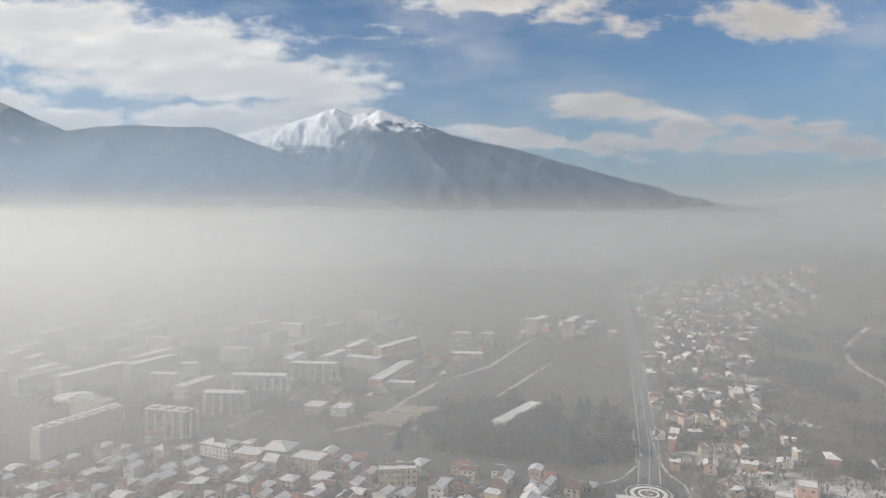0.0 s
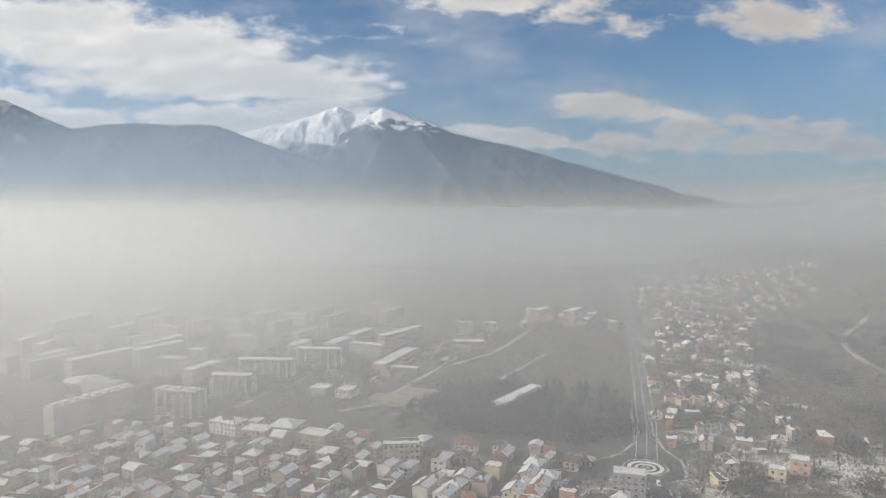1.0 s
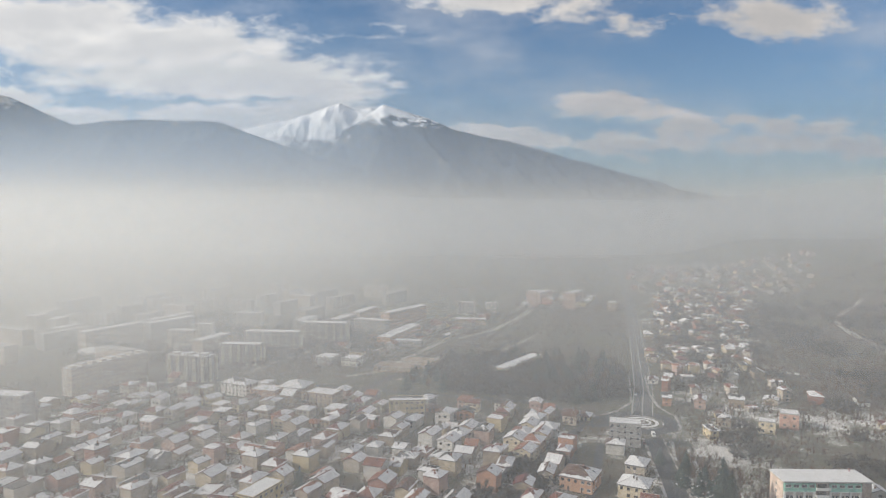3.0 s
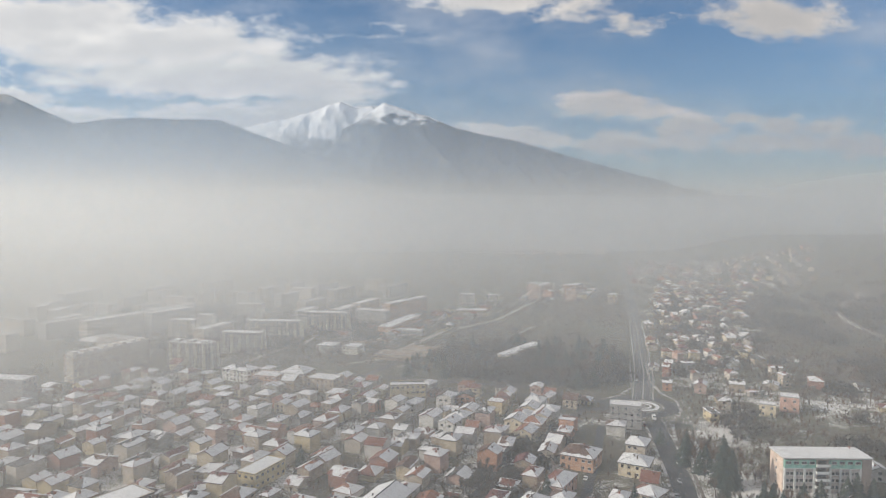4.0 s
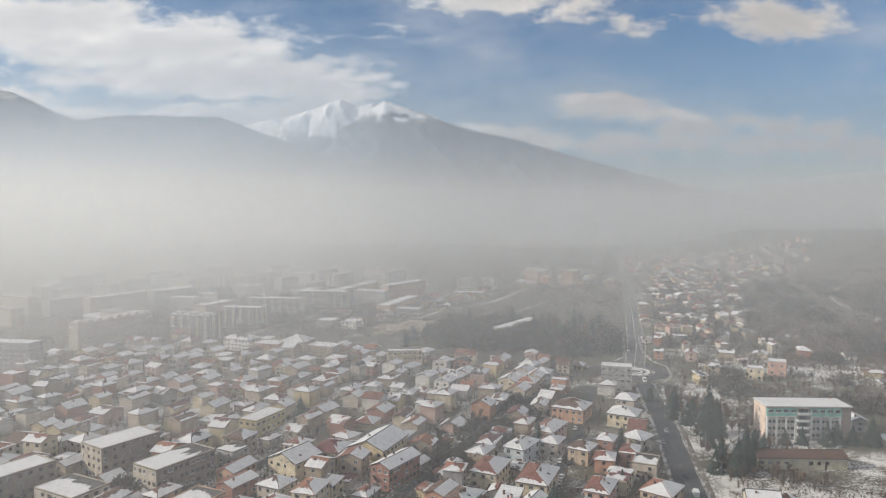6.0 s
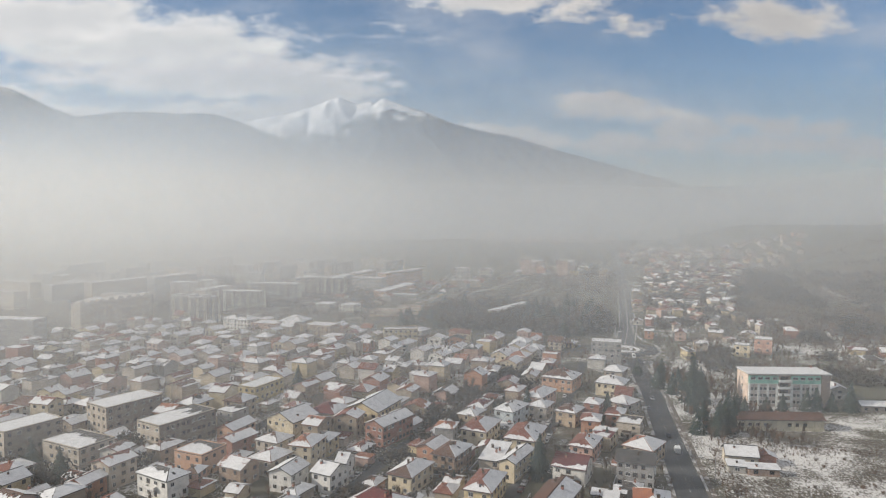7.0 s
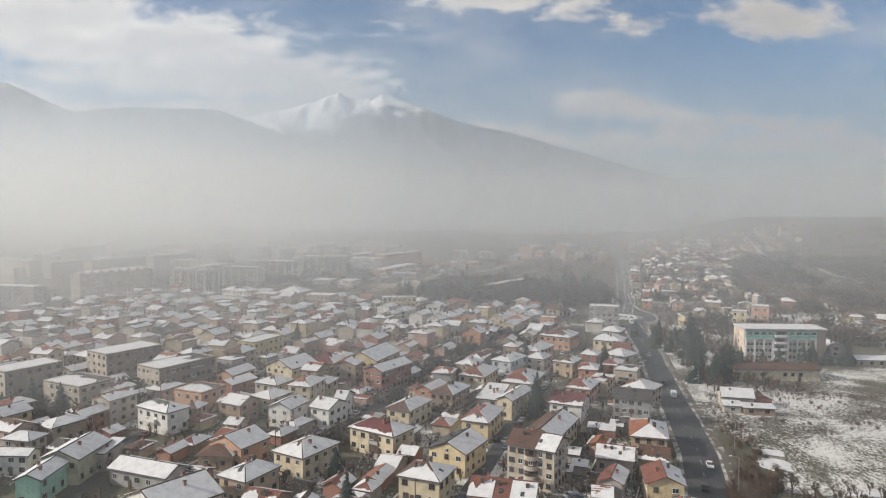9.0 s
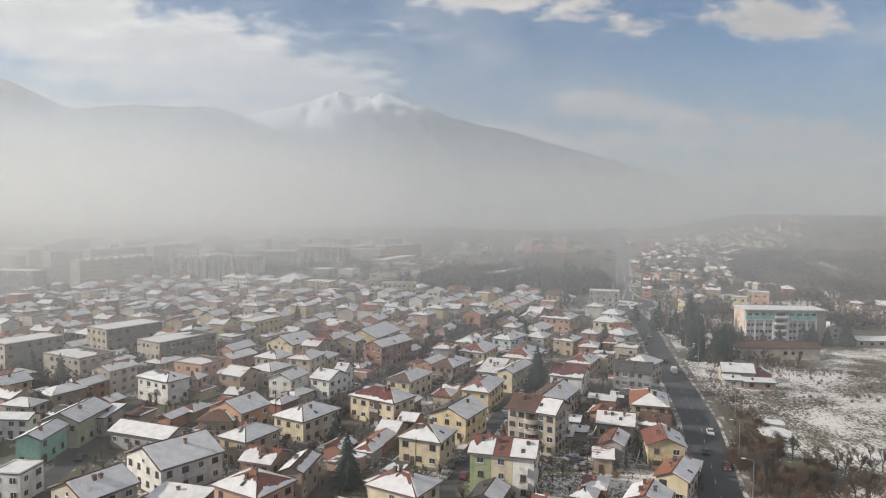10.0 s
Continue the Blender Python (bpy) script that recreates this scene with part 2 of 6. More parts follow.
def slab(poly, up, mat, name, shrink=0.0, lift=0.0):
    """A plate of thickness up on a planar polygon, raised by lift along its normal."""
    pts = [Vector(p) for p in poly]
    n = (pts[1] - pts[0]).cross(pts[2] - pts[0]).normalized()
    if n.z < 0:
        pts.reverse()
        n = -n
    mid = sum(pts, Vector()) / len(pts)
    if shrink:
        pts = [p + (mid - p).normalized() * min(shrink, (mid - p).length * 0.5) for p in pts]
    k = len(pts)
    verts = [p + n * lift for p in pts] + [p + n * (lift + up) for p in pts]
    faces = [tuple(reversed(range(k))), tuple(range(k, 2 * k))] + [(i, (i + 1) % k, k + (i + 1) % k, k + i) for i in range(k)]
    return verts, faces

# ---- ground, haze, mountains ----
def make_ground():
    """One sheet to the horizon, finer near the town, rising into a hill on the east side."""
    xs = [-5200, -3500, -2300, -1500, -1000, -700, *range(-500, 701, 20), 800, 950, 1200, 1600, 2300, 3500, 5200]
    ys = [-600, -300, -100, *range(0, 1101, 20), 1200, 1300, 1400, 1800, 2400, 3200, 4200, 5200, 6200]
    verts = [(x, y, hill(x, y)) for y in ys for x in xs]
    w = len(xs)
    faces = [(j * w + i, j * w + i + 1, (j + 1) * w + i + 1, (j + 1) * w + i) for j in range(len(ys) - 1) for i in range(w - 1)]
    ob = new("ground", mesh_from("ground", verts, faces, [GROUND], smooth=True))
    tagged(ob, "winter ground with thin patchy snow, soil and dull grass", "ground", kind="structure")


def smooth(a, b, x):
    t = min(1.0, max(0.0, (x - a) / (b - a)))
    return t * t * (3 - 2 * t)


def hill(x, y):
    return 44 * smooth(400, 690, x - 0.093 * y + 25 * noise.noise(Vector((x / 160, y / 160, 0)))) * smooth(240, 680, y)


make_ground()


def haze_material(name, density, far, half):
    """Thin smog: scatters what sun and sky send, lets the rest pass; it thins out above its top."""
    m = bpy.data.materials.new(name)
    t = nodes_of(m)
    pos = node(t, "ShaderNodeNewGeometry").outputs["Position"]
    p = node(t, "ShaderNodeSeparateXYZ", {0: pos})
    puffs = fbm(t, node(t, "ShaderNodeVectorMath", {0: pos, 1: (1.0, 1.0, 3.0)}, operation="MULTIPLY").outputs[0], 0.0022, 4)
    rise = ramp(t, p.outputs[0], 800.0, 2600.0, 0.0, 170.0)
    z = maths(t, "SUBTRACT", maths(t, "ADD", p.outputs[2], maths(t, "MULTIPLY_ADD", puffs, 40.0 if far else 60.0, -20.0 if far else -30.0)), rise)
    lid = slide(t, z, 157.0 if far else 152.0, 5.0 if far else 8.0)
    thick = maths(t, "MULTIPLY", maths(t, "MULTIPLY_ADD", lid, 0.60, 0.40) if far else lid, slide(t, z, 470.0, 75.0))
    rising = ramp(t, maths(t, "MULTIPLY_ADD", p.outputs[1], -0.093, p.outputs[0]), 380.0, 690.0, 0.0, 42.0)
    foot = maths(t, "SUBTRACT", 1.0, maths(t, "POWER", 2.71828, maths(t, "MULTIPLY", maths(t, "MAXIMUM", maths(t, "SUBTRACT", p.outputs[2], rising), 0.0), -0.15)))
    west = maths(t, "MULTIPLY_ADD", slide(t, p.outputs[0], -150.0, 75.0), density * (0.75 if far else 1.3), density * (1.0 if far else 0.85))
    tau = maths(t, "MULTIPLY", maths(t, "MULTIPLY", thick, foot), west)
    tau = maths(t, "MULTIPLY", tau, maths(t, "MULTIPLY_ADD", puffs, 0.4, 0.8))
    tau = maths(t, "MULTIPLY", tau, ramp(t, maths(t, "ABSOLUTE", p.outputs[0]), 0.5 * half, 0.97 * half, 1.0, 0.0))
    alpha = maths(t, "SUBTRACT", 1.0, maths(t, "POWER", 2.71828, maths(t, "MULTIPLY", tau, -1.0)))
    grain = mix(t, ramp(t, z, 160.0, 240.0), (0.928, 0.94, 0.94), (0.57, 0.70, 0.87))
    body = node(t, "ShaderNodeMixShader", {0: 0.5, 1: node(t, "ShaderNodeBsdfDiffuse", {0: grain}).outputs[0], 2: node(t, "ShaderNodeBsdfTranslucent", {0: grain}).outputs[0]})
    out = node(t, "ShaderNodeMixShader", {0: alpha, 1: node(t, "ShaderNodeBsdfTransparent").outputs[0], 2: body.outputs[0]})
    node(t, "ShaderNodeOutputMaterial", {0: out.outputs[0]})
    return m


EXTINCTION = 0.0015
scene.cycles.transparent_max_bounces = 96
CURTAINS = [60, 140, 220, 300, 380, 460, 540, 620, 740, 860, 980, 1140, 1300, 1460, 1800, 2150, 2500, 2950]


def make_haze():
    """The smog stands as veils behind one another, leaning back and receding to both sides."""
    last = -60.0
    for y0 in CURTAINS:
        half = 700 + 1.25 * y0
        n = 72
        pts = []
        for i in range(n + 1):
            s = -1 + 2 * i / n
            x = half * s
            pts.append((x, y0 + (0.45 if x < 0 else 0.08) * (math.hypot(x, 120 + 0.55 * y0) - 120 - 0.55 * y0)))
        top = 290.0 if y0 < 1000 else 760.0
        verts = [(x, y, -2.0) for x, y in pts] + [(x, y + 0.42 * top, top) for x, y in pts]
        faces = [(i, i + 1, n + 2 + i, n + 1 + i) for i in range(n)]
        ob = new("haze", mesh_from("haze", verts, faces, [haze_material("smog", EXTINCTION * (y0 - last) * (0.4 if y0 < 100 else 0.98 if y0 < 400 else 0.86 if y0 < 650 else 0.62 if y0 < 1500 else 0.85), y0 > 1000, half)], smooth=True))
        tagged(ob, "thin grey winter smog hanging over the town", "haze", group="smog over the town", kind="stuff")
        last = y0


make_haze()


def build_mountain(t, o, p, line_at=705.0, spread=900.0):
    z = node(t, "ShaderNodeSeparateXYZ", {0: p}).outputs[2]
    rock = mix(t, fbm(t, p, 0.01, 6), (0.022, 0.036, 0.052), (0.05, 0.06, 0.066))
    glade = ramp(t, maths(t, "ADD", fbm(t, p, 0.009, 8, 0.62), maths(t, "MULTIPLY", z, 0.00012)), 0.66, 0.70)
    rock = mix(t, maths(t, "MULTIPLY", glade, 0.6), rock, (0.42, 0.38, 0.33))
    line = maths(t, "ADD", z, maths(t, "MULTIPLY_ADD", fbm(t, p, 0.014, 9, 0.76), spread, -0.5 * spread))
    snow = ramp(t, line, line_at - 22, line_at + 18)
    return mix(t, snow, rock, (0.86, 0.87, 0.88)), fbm(t, p, 0.02, 6)


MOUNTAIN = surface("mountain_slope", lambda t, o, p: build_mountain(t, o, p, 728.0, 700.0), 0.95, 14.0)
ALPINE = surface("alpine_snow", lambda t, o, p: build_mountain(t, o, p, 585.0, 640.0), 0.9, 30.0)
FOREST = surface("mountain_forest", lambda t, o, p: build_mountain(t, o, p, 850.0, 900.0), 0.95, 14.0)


def mountain(name, y, crest, reach, label, seed, rough, mat=MOUNTAIN):
    """A range along x at depth y, its crest through (x, z) points, falling towards the town over reach metres."""
    xs = [crest[0][0] + (crest[-1][0] - crest[0][0]) * i / 240 for i in range(241)]
    rows = 56
    verts = []
    for j in range(rows + 1):
        f = j / rows
        for x in xs:
            for (xa, za), (xb, zb) in zip(crest, crest[1:]):
                if xa <= x <= xb:
                    s = (x - xa) / (xb - xa)
                    top = za + (zb - za) * s
                    break
            d = Vector((x / 420, f * 2.2, seed))
            ridge = 1 - abs(noise.noise(d)) * 2
            gully = noise.fractal(Vector((x / 150, f * 5, seed + 9)), 1.0, 2.0, 5)
            fall = (1 - f) ** 1.15
            h = top * fall + rough * top * (f * (1 - f)) * 1.6 * (ridge - 0.5) + rough * 150 * gully * min(1, f * 5 + 0.10) * (1 - 0.6 * f)
            verts.append((x, y - reach * f, max(h, -5.0)))
    w = len(xs)
    faces = [(j * w + i, (j + 1) * w + i, (j + 1) * w + i + 1, j * w + i + 1) for j in range(rows) for i in range(w - 1)]
    back = len(verts)
    verts += [(x, y + 60, -5.0) for x in xs]
    faces += [(i, i + 1, back + i + 1, back + i) for i in range(w - 1)]
    ob = new(name, mesh_from(name, verts, faces, [mat], smooth=True))
    tagged(ob, label, "mountain", kind="structure")


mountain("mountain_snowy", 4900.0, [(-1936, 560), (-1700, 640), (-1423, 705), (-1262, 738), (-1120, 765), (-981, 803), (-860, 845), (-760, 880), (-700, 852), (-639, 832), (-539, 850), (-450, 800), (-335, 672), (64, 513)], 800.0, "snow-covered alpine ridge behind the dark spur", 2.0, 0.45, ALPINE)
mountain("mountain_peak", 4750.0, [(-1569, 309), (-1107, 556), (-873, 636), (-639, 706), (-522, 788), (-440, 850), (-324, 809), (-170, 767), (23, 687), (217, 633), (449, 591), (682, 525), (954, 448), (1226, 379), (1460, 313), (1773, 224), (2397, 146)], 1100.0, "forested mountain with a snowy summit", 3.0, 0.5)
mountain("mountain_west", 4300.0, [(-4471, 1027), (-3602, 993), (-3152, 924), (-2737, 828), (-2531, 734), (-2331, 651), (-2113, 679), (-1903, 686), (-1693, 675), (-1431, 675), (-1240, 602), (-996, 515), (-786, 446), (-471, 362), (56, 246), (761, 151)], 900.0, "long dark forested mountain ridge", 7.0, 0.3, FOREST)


# ---- houses ----
TAKEN = []  # footprints: x, y, radius


def free(x, y, r):
    return all((x - a) ** 2 + (y - b) ** 2 > (r + c) ** 2 for a, b, c in TAKEN)


def thing(name, x, y, heading, label, category, group="", z=0.0):
    """An empty at the base of a thing, turned clockwise by heading."""
    ob = new(name)
    ob.empty_display_size = 0.5
    ob.matrix_basis = pose(x, y, z, 0, 0, -heading)
    return tagged(ob, label, category, group)


WINDOWS = {}


def window_mesh(w, h, frame_mat):
    key = (round(w, 1), round(h, 1), frame_mat.name)
    if key not in WINDOWS:
        a, b, f = w / 2, h / 2, 0.055
        ring = [(-a, a, -0.05, 0.05, -b, -b + f), (-a, a, -0.05, 0.05, b - f, b), (-a, -a + f, -0.05, 0.05, -b + f, b - f), (a - f, a, -0.05, 0.05, -b + f, b - f),
                (-f / 2, f / 2, -0.04, 0.04, -b + f, b - f)]
        frame_me = boxes("frame", ring + [(-a - 0.08, a + 0.08, -0.16, 0.05, -b - 0.08, -b)], [frame_mat])
        pane = boxes("pane", [(-a + f, -f / 2, -0.02, 0.02, -b + f, b - f), (f / 2, a - f, -0.02, 0.02, -b + f, b - f)], [GLASS])
        both = boxes("window", ring + [(-a + f, -f / 2, -0.02, 0.02, -b + f, b - f), (f / 2, a - f, -0.02, 0.02, -b + f, b - f)], [frame_mat, GLASS], [0] * 5 + [1] * 2)
        WINDOWS[key] = (frame_me, pane, both)
    return WINDOWS[key]


def put_window(house_ob, side, along, z, w, d, ww, wh, fine, frame_mat=None):
    """A window on a side of a body w by d; along runs to the right as seen from outside."""
    turn, off, dx = {"f": (0, d / 2, (1, 0)), "r": (90, w / 2, (0, 1)), "b": (180, d / 2, (-1, 0)), "l": (270, w / 2, (0, -1))}[side]
    a = radians(turn)
    out = Vector((math.sin(a), -math.cos(a), 0))
    p = out * (off + 0.03) + Vector((dx[0] * along, dx[1] * along, z))
    m = pose(p.x, p.y, p.z, 0, 0, turn)
    frame_me, pane, both = window_mesh(ww, wh, frame_mat or WHITE)
    if fine:
        ob = piece("window", frame_me, house_ob, m)
        piece("pane", pane, ob)
    else:
        piece("window", both, house_ob, m)


def slope_plate(A, B, C, D, lo, hi, jag, rng, left=0.015, right=0.985):
    """Outline of a snow plate on the slope A B (eave) C D (ridge), from lo to hi of the way up, its upper edge torn by jag."""
    A, B, C, D = (Vector(p) for p in (A, B, C, D))
    at = lambda s, t: A.lerp(B, s).lerp(D.lerp(C, s), t)
    n = 26 if jag else 1
    low = [at(left, lo), at(right, lo)]
    top, seed = [], rng.uniform(0, 99)
    for i in range(n + 1):
        s = right - (right - left) * i / n
        wave = noise.noise(Vector((s * 2.6, seed, 0))) * 1.5 + noise.noise(Vector((s * 9, seed, 3))) * 0.7 + rng.uniform(-0.25, 0.25) if jag else 0
        top.append(at(s, min(0.97, max(lo + 0.05, hi + jag * wave))))
    return low + top


def roof_slopes(kind, w, d, eave, pitch, over):
    """Slopes by side, each as eave left, eave right, ridge right, ridge left; and the ridge's height."""
    a, b = w / 2 + over, d / 2 + over
    if kind == "hip":
        rise = pitch * min(a, b)
        e = max(0.0, a - b), max(0.0, b - a)
        z = eave + rise
        r = [(-e[0], -e[1], z), (e[0], -e[1], z), (e[0], e[1], z), (-e[0], e[1], z)]
        c = [(-a, -b, eave), (a, -b, eave), (a, b, eave), (-a, b, eave)]
        return {"f": (c[0], c[1], r[1], r[0]), "r": (c[1], c[2], r[2], r[1]), "b": (c[2], c[3], r[3], r[2]), "l": (c[3], c[0], r[0], r[3])}, z
    if kind == "gy":
        z = eave + pitch * a
        return {"r": ((a, -b, eave), (a, b, eave), (0, b, z), (0, -b, z)), "l": ((-a, b, eave), (-a, -b, eave), (0, -b, z), (0, b, z))}, z
    if kind == "gx":
        z = eave + pitch * b
        return {"f": ((-a, -b, eave), (a, -b, eave), (a, 0, z), (-a, 0, z)), "b": ((a, b, eave), (-a, b, eave), (-a, 0, z), (a, 0, z))}, z
    z = eave + (0.12 * 2 * b if kind == "mono" else 0.0)
    return {"f": ((-a, -b, eave), (a, -b, eave), (a, b, z), (-a, b, z))}, z


SOOT = surface("sooty_mortar", lambda t, o, p: mix(t, fbm(t, p, 3.0), (0.10, 0.085, 0.075), (0.05, 0.045, 0.042)), 0.9)


def chimney(parent, x, y, z, rng):
    s, t = rng.uniform(0.25, 0.35), rng.uniform(0.7, 1.1)
    me = boxes("chimney", [(-s, s, -s, s, -1.2, t), (-s - 0.08, s + 0.08, -s - 0.08, s + 0.08, t, t + 0.12), (-s - 0.05, s + 0.05, -s - 0.05, s + 0.05, t + 0.12, t + 0.2)], [BRICK if rng.random() < 0.6 else WOOD, SOOT, SOOT], [0, 1, 2])
    piece("chimney", me, parent, pose(x, y, z))


def house(x, y, heading, w, d, eave, kind="hip", wall=(0.6, 0.5, 0.33), tiles="red", snow="msss", detail=2, storeys=2, label="", balcony="", pitch=0.43, name="house", group="houses of the town", shaded_side=None):
    """snow: for front, right, back, left slope: s full, m torn, l little, b bare, p patchy."""
    rng = random.Random(int(x * 31 + y * 17) & 0xFFFF)
    TAKEN.append((x, y, 0.5 * math.hypot(w, d) * 0.86))
    z0 = hill(x, y)
    wall_mat = wall if not isinstance(wall, tuple) else paint(wall)
    ob = thing(name, x, y, heading, label or "two-storey house with a snowy pitched roof", "house", group, z0)
    over = 0.55 if kind != "flat" else 0.15
    bare, patchy = TILES[tiles]
    # walls with their gables
    a, b = w / 2, d / 2
    verts = box_v(-a, a, -b, b, -0.8, eave)
    faces = list(BOX_F)
    if kind == "gy":
        verts += [(0, -b, eave + pitch * a), (0, b, eave + pitch * a)]
        faces += [(4, 5, 8), (6, 7, 9)]
    if kind == "gx":
        verts += [(-a, 0, eave + pitch * b), (a, 0, eave + pitch * b)]
        faces += [(5, 6, 9), (7, 4, 8)]
    mats, slots = [wall_mat], [0] * len(faces)
    # right wall in a darker colour that stands in for its shade
    if shaded_side:
        mats.append(paint(shaded_side))
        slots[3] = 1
    piece("wall", mesh_from("wall", verts, faces, mats, slots), ob)
    slopes, top = roof_slopes(kind, w, d, eave, pitch, over)
    rv, rf, rs, sv, sf = [], [], [], [], []
    for i, side in enumerate("frbl"):
        if side not in slopes:
            continue
        A, B, C, D = slopes[side]
        poly = [A, B, C] if C == D else [A, B, C, D]
        v, f = slab(poly, 0.2, None, "", 0, 0.0)
        rf += [tuple(len(rv) + k for k in g) for g in f]
        rs += [1 if snow[i] == "p" else 0] * len(f)
        rv += v
        if snow[i] in "smlh":
            lo, hi, jag = {"s": (0.02, 0.965, 0), "m": (0.02, 0.66, 0.26), "l": (0.02, 0.22, 0.16), "h": (0.02, 0.9, 0.1)}[snow[i]]
            v, f = slab(slope_plate(A, B, C, D, lo, hi, jag, rng, 0.6 if snow[i] == "h" else 0.015), rng.uniform(0.08, 0.14), None, "", 0, 0.2)
            sf += [tuple(len(sv) + k for k in g) for g in f]
            sv += v
    roof = piece("roof", mesh_from("roof", rv, rf, [bare, patchy], rs), ob)
    if sf:
        piece("snow_cover", mesh_from("snow_cover", sv, sf, [SNOW]), roof, None, "settled white snow")
    if kind == "flat" and detail > 1:
        piece("parapet", boxes("parapet", [(-a, a, -b, -b + 0.25, eave, eave + 0.5), (-a, a, b - 0.25, b, eave, eave + 0.5), (-a, -a + 0.25, -b + 0.25, b - 0.25, eave, eave + 0.5), (a - 0.25, a, -b + 0.25, b - 0.25, eave, eave + 0.5)], [wall_mat]), ob)
    if kind != "flat":
        for k in range(1 if detail < 3 else rng.choice((2, 2, 3))):
            if kind == "gy":
                cx, cy = rng.choice((-1, 1)) * a * 0.35, rng.uniform(-b, b) * 0.6
                cz = eave + pitch * (a - abs(cx))
            elif kind == "gx":
                cx, cy = rng.uniform(-a, a) * 0.6, rng.choice((-1, 1)) * b * 0.35
                cz = eave + pitch * (b - abs(cy))
            else:
                cx, cy = rng.uniform(-0.45, 0.45) * a, rng.uniform(-0.45, 0.45) * b
                cz = eave + pitch * min(a + over - abs(cx), b + over - abs(cy)) if kind == "hip" else top - 0.8
            chimney(ob, cx, cy, cz + 0.3, rng)
    if detail == 3 and kind in ("gy", "hip", "gx"):
        # skylights and an aerial
        for side in "fr":
            if side in slopes and rng.random() < 0.25:
                A, B, C, D = (Vector(q) for q in slopes[side])
                s, t = rng.uniform(0.35, 0.65), rng.uniform(0.3, 0.5)
                p = A.lerp(B, s).lerp(D.lerp(C, s), t)
                n = (B - A).cross(D - A).normalized()
                ux = (B - A).normalized()
                m = Matrix((ux, n.cross(ux), n)).transposed().to_4x4()
                m.translation = p + n * 0.3
                piece("skylight", boxes("skylight", [(-0.4, 0.4, -0.6, 0.6, -0.1, 0.08)], [GLASS]), roof, m)
        if rng.random() < 0.7:
            v, f = [], []
            limb(v, f, Vector((0, 0, -0.5)), Vector((0, 0, 2.2)), 0.03, 0.025, 5)
            for k in range(5):
                limb(v, f, Vector((-0.6 + 0.06 * k, 0.1 * k - 0.2, 2.0)), Vector((0.6 - 0.06 * k, 0.1 * k - 0.2, 2.0)), 0.015, 0.015, 4)
            piece("aerial", mesh_from("aerial", v, f, [STEEL]), ob, pose(rng.uniform(-0.1, 0.1) * a, rng.uniform(-0.1, 0.1) * b, top - 0.1))
    if detail > 1 and kind != "flat":
        # ridge tiles
        if kind in ("gy", "gx"):
            e = (0.0, b + over, top) if kind == "gy" else (a + over, 0.0, top)
            v, f = [], []
            limb(v, f, Vector((-e[0], -e[1], e[2] + 0.22)), Vector((e[0], e[1], e[2] + 0.22)), 0.14, 0.14, 6)
            piece("ridge", mesh_from("ridge", v, f, [bare]), roof)
    # windows
    high = eave / storeys
    sides = "fr" if x * math.cos(radians(heading)) < (y + 40) * math.sin(radians(heading)) else "fl"
    if detail:
        for side in sides:
            span = w if side in "fb" else d
            n = max(1, int(span / (2.3 if storeys > 2 and detail == 3 else 3.1 if detail > 1 else 4.0)))
            for s in range(storeys):
                for k in range(n):
                    if rng.random() < 0.13:
                        continue
                    put_window(ob, side, (k + 0.5) * span / n - span / 2 + rng.uniform(-0.2, 0.2), s * high + high * 0.58, w, d, rng.choice((1.2, 1.5)), rng.choice((1.2, 1.3)), detail == 3, WHITE if rng.random() < 0.4 else WOOD)
        if kind == "gy" and pitch * a > 1.8:
            put_window(ob, "f", 0.0, eave + 0.35, w, d, 0.9, 0.9, detail == 3)
    if detail > 1:
        piece("door", boxes("door", [(-0.5, 0.5, -0.06, 0.06, 0.0, 2.1)], [WOOD]), ob, pose(a * rng.uniform(-0.6, 0.6), -b - 0.04, 0.05))
        # eaves gutter
        g = [(-a - over, a + over, -b - over - 0.1, -b - over, eave - 0.08, eave + 0.06)] if kind != "gy" else [(a + over, a + over + 0.1, -b - over, b + over, eave - 0.08, eave + 0.06)]
        if kind not in ("flat", "mono"):
            piece("gutter", boxes("gutter", g, [STEEL]), ob)
    if "o" in balcony:
        # loggia between the front rooms: its shaded depth is a flat dark panel
        lw = w * 0.22
        piece("loggia", boxes("loggia", [(-lw / 2, lw / 2, -0.08, 0.0, 0.1, eave - 0.35)], [WOOD]), ob, pose(0.06 * w, -b, 0), "flat dark panel for the deep shade between the front rooms")
        for s in range(storeys):
            piece("railing", boxes("railing", [(-lw / 2, lw / 2, -0.5, -0.42, s * high + 0.15, s * high + 1.0), (-lw / 2, lw / 2, -0.5, 0.0, s * high + 0.05, s * high + 0.15)], [CONCRETE]), ob, pose(0.06 * w, -b, 0))
    if "c" in balcony:
        # stack of round-fronted balconies; flat dark panels stand in for shaded recesses behind
        for s in range(1, storeys):
            arc = [(1.9 * math.cos(math.pi * k / 10), -1.35 * math.sin(math.pi * k / 10) - 0.1) for k in range(11)]
            v = [(px, py, -0.15) for px, py in arc] + [(px, py, 0.0) for px, py in arc]
            f = [tuple(range(11)), tuple(range(21, 10, -1))] + [(k, 11 + k, 12 + k, k + 1) for k in range(10)]
            bal = piece("balcony", mesh_from("balcony", v, f, [CONCRETE]), ob, pose(0.02 * w, -b, s * high))
            v = [(px * g, py * g, z) for g in (1.0, 0.93) for z in (0.0, 0.95) for px, py in arc]
            f = [(k, k + 1, 12 + k, 11 + k) for k in range(10)] + [(22 + k, 33 + k, 34 + k, 23 + k) for k in range(10)] + [(11 + k, 12 + k, 34 + k, 33 + k) for k in range(10)]
